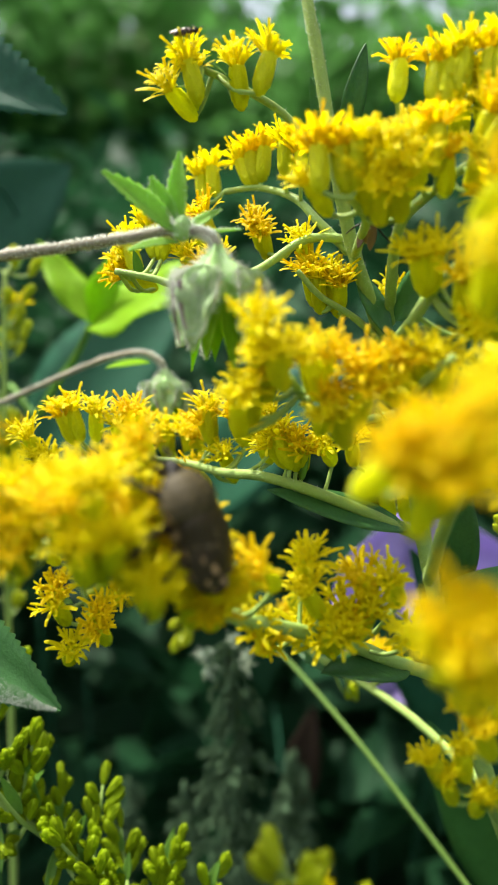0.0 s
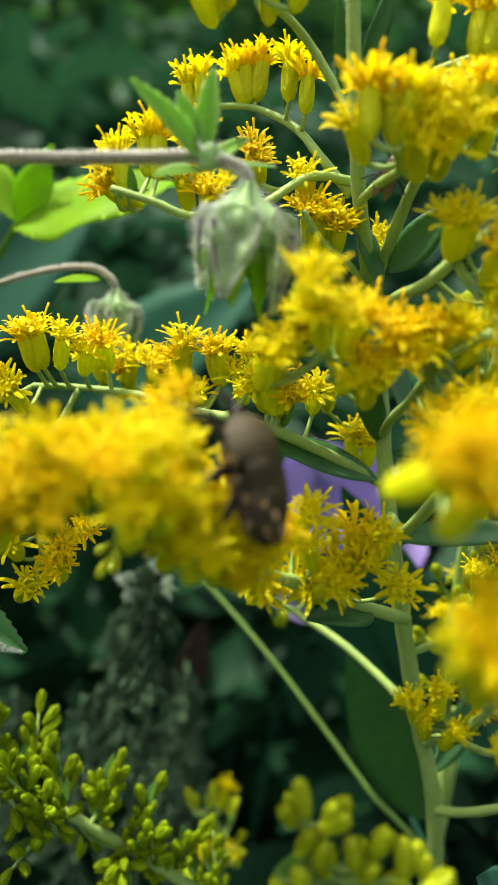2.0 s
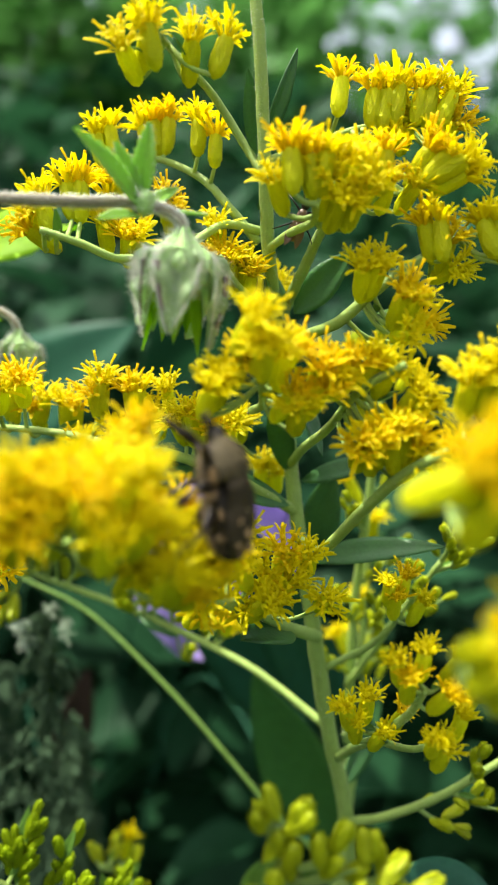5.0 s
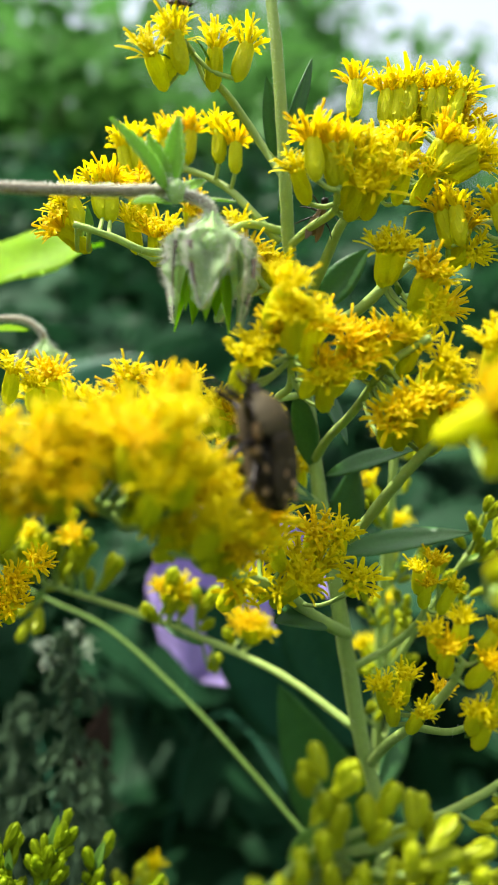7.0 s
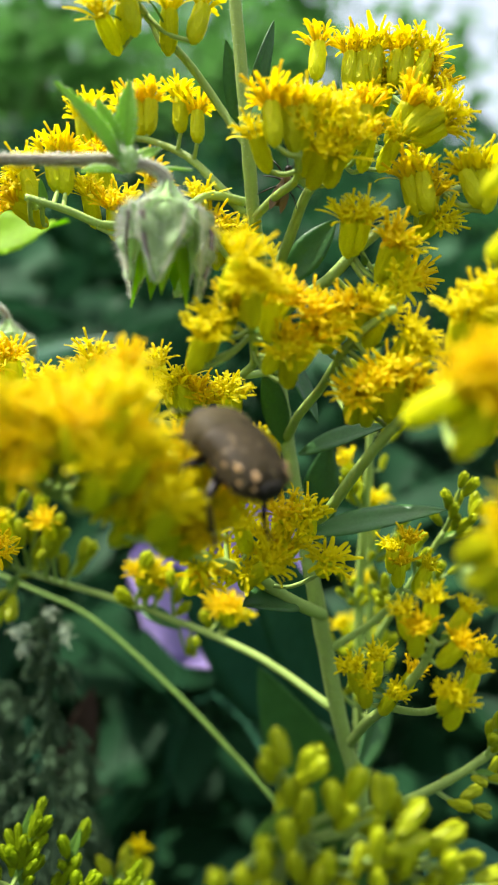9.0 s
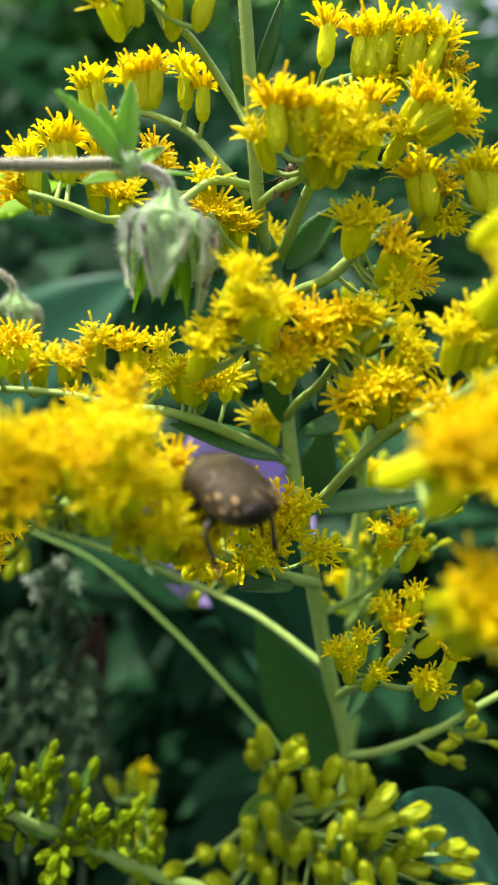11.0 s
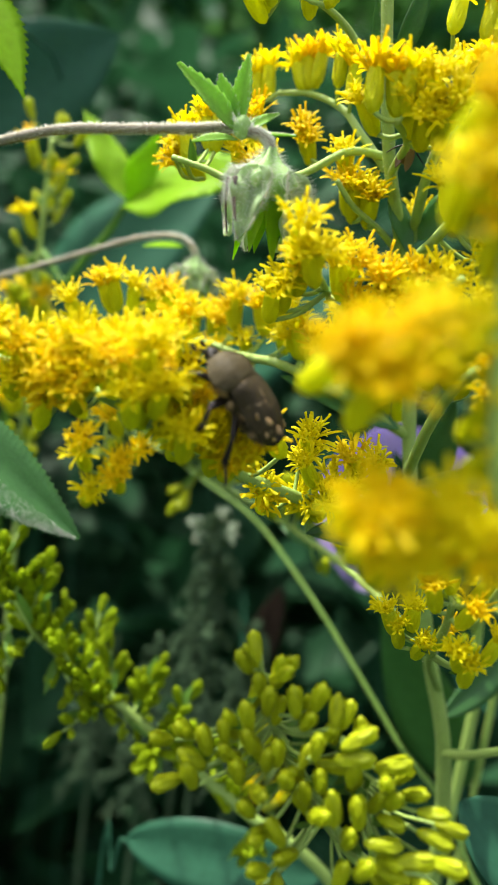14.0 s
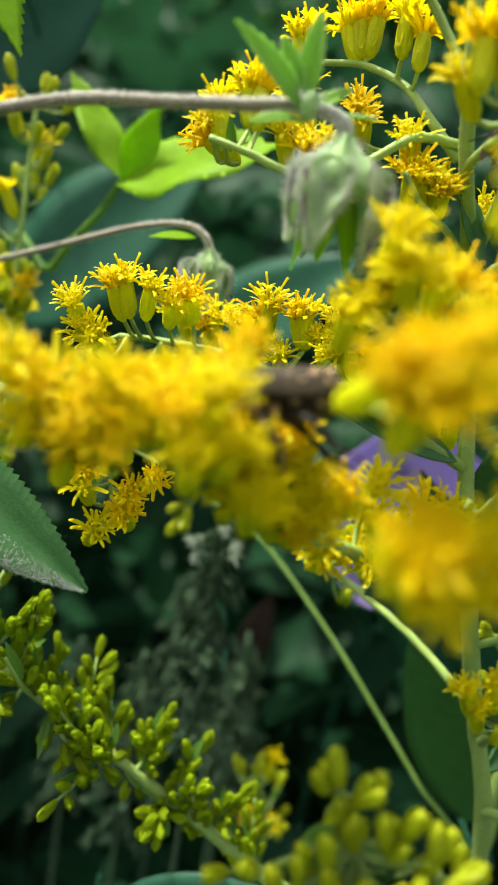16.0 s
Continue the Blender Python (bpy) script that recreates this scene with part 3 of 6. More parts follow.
FRONT_LEFT = [(-19.6, 45.4, 889.3, -0.44, -0.77, 0.46), (-21.8, 45.3, 888.4, 0.26, -0.78, 0.57), (-16.9, 45.5, 889.2, -0.09, -0.81, 0.58), (-15.5, 44.6, 888.8, 0.02, -0.69, 0.73), (-14.8, 44.1, 888.4, 0.27, -0.66, 0.7), (-21.9, 44.4, 885.2, 0.13, -0.73, 0.67), (-20.6, 43.7, 885.8, 0.39, -0.65, 0.65), (-11.9, 43.7, 886.7, -0.43, -0.66, 0.61), (-8.8, 43.2, 886.3, -0.43, -0.63, 0.64), (-20.8, 43.9, 884.2, -0.37, -0.67, 0.64), (-20.5, 44, 883.4, 0.08, -0.75, 0.66), (-23.1, 44, 885.8, 0.14, -0.62, 0.77), (-20.1, 44.7, 886.9, 0.18, -0.75, 0.64), (-15.6, 45.5, 888.6, -0.1, -0.85, 0.53), (-12.6, 44.7, 887.8, -0.18, -0.78, 0.6), (-26.6, 45.6, 886.6, -0.1, -0.7, 0.7), (-28.2, 46.2, 883.6, 0.1, -0.75, 0.65), (-28.8, 46, 888.4, -0.2, -0.65, 0.72)]
FRONT_LEFT_LOW = [(-9.5, 48.9, 892.7, -0.21, -0.81, 0.55), (-10.6, 46.6, 888.6, -0.09, -0.56, 0.83), (-17.1, 47.6, 885.1, -0.18, -0.81, 0.56), (-12.9, 46, 884.2, -0.08, -0.62, 0.78), (-10.8, 46.4, 884, -0.02, -0.73, 0.68), (-24.8, 45.2, 880.7, 0.21, -0.5, 0.84), (-13.8, 45.5, 882.3, 0.24, -0.64, 0.73), (-26.1, 80.1, 865.5, -0.15, -0.63, 0.76), (-28.1, 80.6, 867.8, 0.24, -0.62, 0.75), (-20.2, 79.3, 862.8, -0.13, -0.67, 0.73), (-25.7, 78.6, 860.2, 0.28, -0.65, 0.71), (-22.4, 79.7, 865.9, 0.4, -0.68, 0.62), (-25.4, 47.7, 886.2, -0.09, -0.64, 0.76), (-24.7, 46.9, 882.9, -0.21, -0.66, 0.72), (-21.5, 80.5, 872, -0.3, -0.5, 0.8), (-19, 80, 868.5, 0.3, -0.7, 0.6), (-27.5, 81, 874, -0.4, -0.4, 0.8)]
CENTRE = [(0.7, 49.7, 902.4, 0.05, -0.63, 0.78), (2.5, 49.4, 900.7, 0.19, -0.67, 0.72), (6.8, 54.0, 900.1, 0.26, -0.68, 0.69), (3.5, 48.7, 900.0, -0.36, -0.5, 0.79), (7.0, 52.0, 898.9, -0.3, -0.44, 0.85), (1.8, 52.9, 898.8, -0.01, -0.65, 0.76), (11.8, 53.4, 898.2, -0.15, -0.6, 0.78), (0.2, 53.4, 896.4, 0.03, -0.55, 0.83), (10.4, 52.8, 895.8, 0.22, -0.57, 0.79), (7.0, 52.6, 895.5, 0.27, -0.49, 0.83), (-0.9, 53.5, 895.2, -0.03, -0.59, 0.81), (10.0, 52.9, 894.2, -0.35, -0.63, 0.69)]
LOW_FAR = [(21, 49.5, 857.5, -0.3, -0.3, 0.9), (23, 49, 856.6, 0.05, -0.5, 0.86), (25, 48.6, 858.4, 0.25, -0.3, 0.92), (22.2, 50, 859.4, -0.1, -0.2, 0.97), (20.2, 49.6, 859.2, -0.45, -0.25, 0.85),
           (22.4, 43, 866, -0.3, -0.35, 0.88), (25, 42, 865, 0.1, -0.6, 0.78), (23.4, 42.5, 868.6, -0.1, -0.2, 0.97), (26, 42, 868, 0.3, -0.3, 0.9), (21.6, 43.4, 867.8, -0.4, -0.2, 0.88)]
LOW_FAR_B = [(27, 42, 857.6, -0.1, -0.4, 0.9), (29, 42.4, 860.4, 0.2, -0.2, 0.95), (26.2, 42.2, 859.4, -0.3, -0.5, 0.8), (31, 44, 862, 0.3, -0.3, 0.9), (32, 60, 868, -0.2, -0.3, 0.93), (35, 60, 867, 0.2, -0.3, 0.93), (33, 60.5, 870, 0, -0.2, 0.98), (31, 60, 870, -0.3, -0.3, 0.9)]
BUD_LOW = [(2.3, 33.6, 862.2, -0.29, 0.25, 0.92), (1.8, 35.3, 859.9, -0.43, -0.39, 0.82), (4.5, 34.9, 860, 0.1, -0.32, 0.94), (4.2, 35.1, 859.3, 0.41, -0.51, 0.76), (3.4, 34.5, 857.8, -0.28, -0.33, 0.9), (4.1, 33.7, 856.2, -0.05, -0.22, 0.97), (7.1, 33, 856.8, -0.22, -0.05, 0.97), (8.8, 33.8, 857.3, 0.14, -0.31, 0.94), (11, 31.7, 857, -0.04, 0.24, 0.97), (11.9, 32.4, 856.6, 0.13, 0.01, 0.99), (10.7, 34.1, 854.3, 0.08, -0.7, 0.71), (8.1, 34, 854.9, 0.15, -0.52, 0.84)]
BUD_LOW_B = [(2.5, 32.5, 855, -0.28, -0.22, 0.94), (0.2, 32.3, 853.3, -0.22, -0.23, 0.95), (-1.4, 32, 852, -0.31, -0.21, 0.93), (-3.4, 33.5, 852.7, -0.41, -0.59, 0.7), (-1.7, 31.8, 850.4, -0.72, -0.29, 0.63), (-3.8, 32.2, 848.6, -0.79, -0.61, 0.06), (-2.5, 31.2, 848.3, -0.31, -0.21, 0.93), (0.8, 32.4, 851.1, -0.32, -0.44, 0.84), (3, 31.8, 852.8, -0.31, -0.21, 0.93), (2.2, 31.6, 849.2, -0.23, -0.35, 0.91), (4.7, 31.8, 851, -0.05, -0.36, 0.93), (5.8, 31.6, 851.9, -0.14, -0.24, 0.96)]
BUD_LOW_C = [(11.9, 30.3, 855.7, 0.77, 0.09, 0.63), (11.5, 30.9, 853.9, 0.89, -0.28, 0.36), (15.8, 30.8, 853.5, 0.79, -0.31, 0.53), (13.5, 31.1, 851, -0.05, -0.36, 0.93), (10.6, 30.7, 850, -0.22, -0.23, 0.95), (9.3, 30.4, 848.6, -0.28, -0.22, 0.94), (12, 28.4, 848.1, -0.2, 0.25, 0.95), (14.8, 29.3, 847.5, -0.22, -0.08, 0.97), (17.6, 30.8, 849.1, 0.15, -0.53, 0.84), (19.1, 31, 850.6, 0.55, -0.58, 0.6), (20.5, 29.4, 850.1, 0.9, -0.33, 0.28), (16.9, 30.5, 848.1, 0.69, -0.68, 0.25)]
BUD_LOW_D = [(20.7, 28.7, 848.4, 0.94, -0.34, -0.06), (15.4, 27.9, 847, 1, -0.06, 0.05), (18.6, 27.3, 845.7, 0.98, -0.03, 0.2), (14, 29.9, 844.5, -0.04, -0.46, 0.89), (16.9, 28.6, 843.6, 0.85, -0.51, 0.14), (7.4, 29, 844.5, -0.55, -0.06, 0.84), (4, 31.1, 845.9, -0.41, -0.5, 0.76), (5.8, 31.3, 844.4, -0.48, -0.84, 0.26), (9.1, 30.3, 842.7, -0.66, -0.69, 0.3), (6.3, 29.9, 840.5, -0.58, -0.64, 0.49), (6, 29.7, 838.4, -0.41, -0.88, -0.24), (7.3, 30.1, 839.8, 0.18, -0.97, -0.15)]
BUD_LOW_E = [(9, 29.4, 854.7, 0.03, -0.12, 0.99), (7.2, 30.4, 850.7, -0.31, -0.63, 0.71), (3.5, 30.6, 849.5, 0.3, -0.84, 0.45), (9.7, 29.4, 847.9, 0.26, -0.67, 0.69), (20.1, 27.6, 843.4, 0.48, -0.75, 0.45), (22.1, 27.6, 846.2, 0.66, -0.67, 0.34), (20.2, 27, 842.2, -0.49, -0.57, 0.66), (15, 27.3, 843.3, 0.14, -0.46, 0.88), (23.4, 26.1, 841.6, 0.23, -0.43, 0.88), (17.1, 29.9, 852, -0.31, -0.63, 0.71)]
BUD_BRANCH = [(9.5, 102.5, 856.6, -0.26, 0.19, 0.95), (11.5, 101.5, 854.8, 0.18, -0.01, 0.98), (-6.6, 110, 862.4, 0.14, 0.01, 0.99), (-10.3, 111.7, 863.1, -0.19, 0.16, 0.97), (-13.1, 112.8, 861.8, -0.41, 0.24, 0.88), (-15.9, 116.1, 860.2, -0.54, -0.33, 0.78), (22, 97.2, 851.5, -0.09, -0.03, 1), (25.6, 98.2, 851.4, 0.12, -0.9, 0.42), (17.2, 100.2, 844.8, 0.19, -0.55, 0.81)]
BRANCH_HEADS = [(8.8, 101.4, 857, -0.38, -0.49, 0.78), (9.8, 100.4, 857, -0.01, -0.57, 0.82), (10.9, 100.6, 856.5, 0.03, -0.7, 0.71), (21.8, 95.1, 851.6, -0.41, -0.44, 0.8), (23.1, 94.7, 851.3, -0.03, -0.64, 0.77), (22.3, 93.7, 851.5, -0.16, -0.38, 0.91), (-5.7, 108.7, 864.7, -0.37, -0.54, 0.76), (-12.6, 109.7, 864.1, -0.4, -0.25, 0.88)]
NEAR_LOW = [(-0.4, 24.4, 893.2, 0.38, -0.77, 0.52), (3.3, 22.6, 890.8, 0.14, -0.54, 0.83), (6.8, 24.2, 893.7, 0.03, -0.69, 0.72), (7, 25.2, 894.1, 0.2, -0.87, 0.45), (8, 24.4, 895.5, -0.32, -0.68, 0.66), (3.7, 24, 893.4, -0.3, -0.67, 0.68), (4.2, 23.4, 891.9, 0.27, -0.65, 0.71), (11, 25.3, 896.4, -0.3, -0.79, 0.54), (4.3, 24.4, 894.2, -0.09, -0.7, 0.7), (8.1, 25.3, 897.1, -0.16, -0.76, 0.63), (4.3, 22.6, 883.1, -0.02, -0.86, 0.5), (4.8, 21.8, 881.1, 0.15, -0.81, 0.57), (5.8, 20.7, 882.2, 0.22, -0.58, 0.79), (9.3, 21.6, 881.4, -0.03, -0.77, 0.63), (12.6, 21.2, 882.6, -0.26, -0.67, 0.7), (10.5, 20, 881.8, 0.34, -0.51, 0.79), (6.3, 21.1, 879.8, 0.17, -0.74, 0.65), (12, 22, 884.4, -0.35, -0.74, 0.58), (14.3, 21.7, 881.7, -0.25, -0.8, 0.54), (6.2, 21.5, 882.8, -0.15, -0.67, 0.73)]
NEAR_MID = [(13.2, 27.3, 897.5, 0.02, -0.72, 0.69), (12.2, 25, 890.7, 0.25, -0.64, 0.72), (12.7, 24, 887.8, 0.33, -0.6, 0.73)]
NEAR_TOP = [(8.2, 27.7, 911.7, 0.25, -0.76, 0.6), (12.7, 27.5, 910, -0.27, -0.81, 0.52), (8.7, 25.8, 905.7, -0.15, -0.64, 0.76), (11.1, 26.6, 907.4, -0.21, -0.72, 0.66), (8.2, 26.6, 906.6, 0.36, -0.8, 0.49), (11.6, 25.4, 902.7, -0.04, -0.72, 0.69)]


def goldenrod():
    g = thing("goldenrod", 62, 84, 0, "tall goldenrod in full yellow bloom with a hairy green stem", "wildflower", "goldenrods")
    stem = branch(g, [(62, 84, -60), (60, 84, 300), (52, 80, 650), (44, 76, 790), (40.2, 75.2, 823.3), (34, 75.3, 842.6), (26.7, 73.2, 864.7), (23.6, 75.5, 879.2), (21.8, 77.8, 891.5),
                      (18, 76.9, 905.1), (13.3, 72.4, 916.2), (10.5, 70, 926.3), (8.1, 69.5, 939.2), (6.9, 69.7, 945.1), (4, 71, 962)], 1.6, 0.65, 3200, "stem", "ribbed green stem with white down")
    b = branch(g, [(10.9, 70.6, 924.6), (8.8, 73, 928.4), (4.2, 74, 933.8), (-1.4, 71, 936), (-5.4, 66, 936)], 0.6, 0.4, 90)
    flower_heads(g, TOP_LEFT[:5], b)
    b = branch(g, [(12.9, 74.9, 916.9), (8.9, 77.5, 921.5), (6.1, 81.5, 925.2), (1.3, 84.9, 927.3), (-3.5, 86.3, 927.1)], 0.65, 0.4, 90)
    flower_heads(g, TOP_LEFT[5:], b)
    b = branch(g, [(13.3, 74.8, 918.5), (7.2, 74.2, 918.3), (0.4, 71.2, 913.8), (-7.1, 69, 911.8), (-11.9, 69.1, 912.9), (-16.4, 69.9, 913.8)], 0.6, 0.4, 80)
    flower_heads(g, MID_LEFT, b)
    b = branch(g, [(18, 76.9, 905.1), (13.5, 74, 908.5), (9, 72, 911), (6, 71, 914)], 0.5, 0.35, 40)
    flower_heads(g, LONE, b)
    b = branch(g, [(13.3, 72.4, 916), (13.2, 66, 917.5), (12.5, 59, 918), (10, 54, 919)], 0.6, 0.4, 60)
    flower_heads(g, RIGHT_FRONT, b)
    b = branch(g, [(10.5, 70, 926.1), (16, 69.5, 929), (22, 68, 932), (28, 66, 934)], 0.6, 0.4, 60)
    flower_heads(g, TOP_RIGHT, b)
    b = branch(g, [(18.8, 77.2, 908.1), (17.5, 69.3, 914.3), (17.8, 65.8, 918.9), (20.3, 63.3, 921.5), (24.9, 62.2, 924.8)], 0.8, 0.5, 120)
    flower_heads(g, RIGHT_A, b)
    b = branch(g, [(19.2, 77.2, 902), (17.9, 68, 905), (17.9, 60, 907), (19.8, 56, 910.7), (23.6, 55, 914.2), (29.3, 54.4, 917.9), (35, 56, 920)], 0.8, 0.5, 120)
    flower_heads(g, RIGHT_B, b)
    flower_heads(g, RIGHT_C, b)
    b = branch(g, [(22.6, 77, 886), (19.5, 68, 890), (17.3, 58.3, 894.2), (16.7, 51, 899.7), (18.8, 46.4, 903)], 0.7, 0.45, 80)
    flower_heads(g, RIGHT_D, b)
    b = branch(g, [(24.5, 75, 875), (21.5, 63.4, 877), (20.1, 52.9, 885.2), (20.3, 45.4, 891.6), (22, 39, 895.7), (25.7, 36.3, 899.8)], 0.8, 0.5, 100)
    flower_heads(g, RIGHT_E, b)
    b = branch(g, [(22.4, 77.8, 889), (20.5, 80.5, 886), (19.5, 83, 884.5)], 0.4, 0.3, 20)
    flower_heads(g, INNER, b)
    b = branch(g, [(23.6, 75.5, 879.2), (10.6, 72.2, 885.2), (2, 71.9, 888), (-3.4, 76.3, 887.9), (-10.2, 82, 888.6), (-19.2, 86, 888.5), (-25.6, 88, 888)], 0.85, 0.4, 160)
    flower_heads(g, ROW, b)
    flower_heads(g, ROW_END, b)
    b = branch(g, [(28.5, 73, 860), (19, 66.2, 865.2), (10, 59.7, 871), (-1.2, 52, 876.3), (-8.7, 49.5, 880.4), (-14.9, 48, 883.3), (-22.1, 48.7, 885.6), (-30, 51.3, 886.7), (-50, 58, 886)], 0.95, 0.6, 160)
    for rows in (LOW_RIGHT, LOW_MID, FRONT_MID, FRONT_LEFT, [r for r in FRONT_LEFT_LOW if r[1] < 60]):
        flower_heads(g, rows, b)
    b = branch(g, [(-19.2, 86, 888.5), (-23, 84, 880), (-24, 82, 872), (-23, 80, 865)], 0.45, 0.3, 30)
    flower_heads(g, [r for r in FRONT_LEFT_LOW if r[1] > 60], b)
    b = branch(g, [(20.5, 77.5, 896), (10.5, 66, 895.1), (8, 58, 896.5), (6, 54, 898.5), (4, 51, 901)], 0.55, 0.4, 40)
    flower_heads(g, CENTRE, b)
    b = branch(g, [(36.4, 75.1, 837.4), (30, 62, 848), (26.4, 53, 855), (24.6, 45, 863), (23.6, 41.5, 868)], 0.8, 0.4, 90)
    b += branch(g, [(26.4, 53, 855), (28, 47, 857), (30.5, 43, 861)], 0.5, 0.35, 30)
    flower_heads(g, LOW_FAR, b, 0.85, HALF_OPEN)
    flower_heads(g, LOW_FAR_B[:4], b, 0.85, HALF_OPEN)
    b = branch(g, [(30, 75, 853), (34, 68, 860), (33.5, 62, 866), (33, 60.5, 869)], 0.6, 0.35, 40)
    flower_heads(g, LOW_FAR_B[4:], b, 0.85, HALF_OPEN)
    b = branch(g, [(39.5, 75.2, 825), (41.5, 68, 830.5), (46, 61, 838), (52, 56, 846), (58, 52, 852)], 0.8, 0.5, 60)
    for foot, tip in (((44, 64, 835), (49, 60, 833)), ((49, 58.5, 842), (46, 54, 849)), ((47, 60, 839.5), (53, 56, 838))):
        bud_twig(g, foot, tip, 6, 0.9, BUDS)
    b = branch(g, [(33.7, 75.5, 843), (23.3, 87.2, 849.4), (7.8, 103, 853.4), (-5.6, 113.5, 856.2), (-19.9, 124.3, 859.1), (-40, 138, 862)], 0.72, 0.45, 160)
    flower_buds(g, BUD_BRANCH, b, 1.25, 0.8)
    flower_heads(g, BRANCH_HEADS, b, 0.95)
    for foot, tip in (((-24, 127, 859.7), (-25, 124, 870)), ((-28, 130, 860.3), (-31, 126, 869)), ((-19, 124, 859), (-16, 120, 866)), ((-12, 118, 857.5), (-13, 114, 865)),
                      ((-33, 133, 861), (-36, 130, 871)), ((-3, 111.5, 855.7), (-1, 108, 862)), ((8, 103, 853.4), (8, 99, 860)), ((-10, 117, 857), (-13, 115, 851)), ((-30, 131, 860.6), (-31, 128, 853))):
        bud_twig(g, foot, tip, 5, 1.3, BUDS)
    for foot, tip in (((-12, 118, 857.5), (-17, 113, 866)), ((-9, 116, 857), (-8, 111, 868)), ((-14, 120, 858), (-11, 114, 869)), ((-6, 114, 856.3), (-5, 109, 866)), ((14, 99, 852.4), (12, 95, 859))):
        bud_twig(g, foot, tip, 4, 1.35, BUDS)
    # leaves: foot, tip, upper side, width
    for a, t, n, w, bd in (((13.9, 74.3, 914), (18.6, 74, 905.5), (0.5, -0.9, 0.2), 3.6, 0.05),
                           ((19, 74, 908), (24.5, 70, 917), (-0.3, -0.9, 0.3), 4.6, 0.06),
                           ((21.5, 73.9, 880.5), (2.6, 71.5, 886.5), (-0.2, -0.85, 0.75), 4.4, 0.10),
                           ((11.2, 73, 929), (14.2, 71.5, 941), (0.6, -0.7, 0.1), 3.8, 0.06),
                           ((11, 72.5, 926), (7.4, 71, 937), (-0.5, -0.8, 0.2), 2.6, 0.05),
                           ((22, 76.5, 885), (16.5, 73, 897), (-0.6, -0.7, 0.2), 3.8, -0.06),
                           ((25, 74, 872), (37.5, 58.5, 879), (-0.2, -0.6, 0.8), 4.6, 0.12),
                           ((23.6, 75, 884), (29.5, 62, 890), (-0.2, -0.7, 0.7), 4.0, 0.1),
                           ((19.5, 76, 900), (21.5, 66, 889.5), (0.3, -0.8, 0.5), 4.0, 0.1),
                           ((21, 74, 899), (24, 62, 906), (0.1, -0.5, 0.9), 3.6, 0.15),
                           ((20, 66.5, 864.5), (8.6, 57, 868.8), (-0.2, -0.6, 0.8), 5.4, 0.14),
                           ((12, 74, 921), (13.5, 70, 931), (0.5, -0.8, 0.1), 3.0, 0.0),
                           ((28, 78, 869), (29.5, 76, 886), (-0.4, -0.9, 0.1), 6.0, 0.05),
                           ((8.5, 102, 853.6), (14, 96, 851), (0, -0.6, 0.8), 3.4, 0.1),
                           ((38, 75, 832), (58, 95, 838), (0.2, -0.9, 0.4), 6.0, 0.12)):
        leaf(g, a, t, n, w, LEAF, bend=bd, seed=int(w * 10), waist=0.45)
    return g


goldenrod()


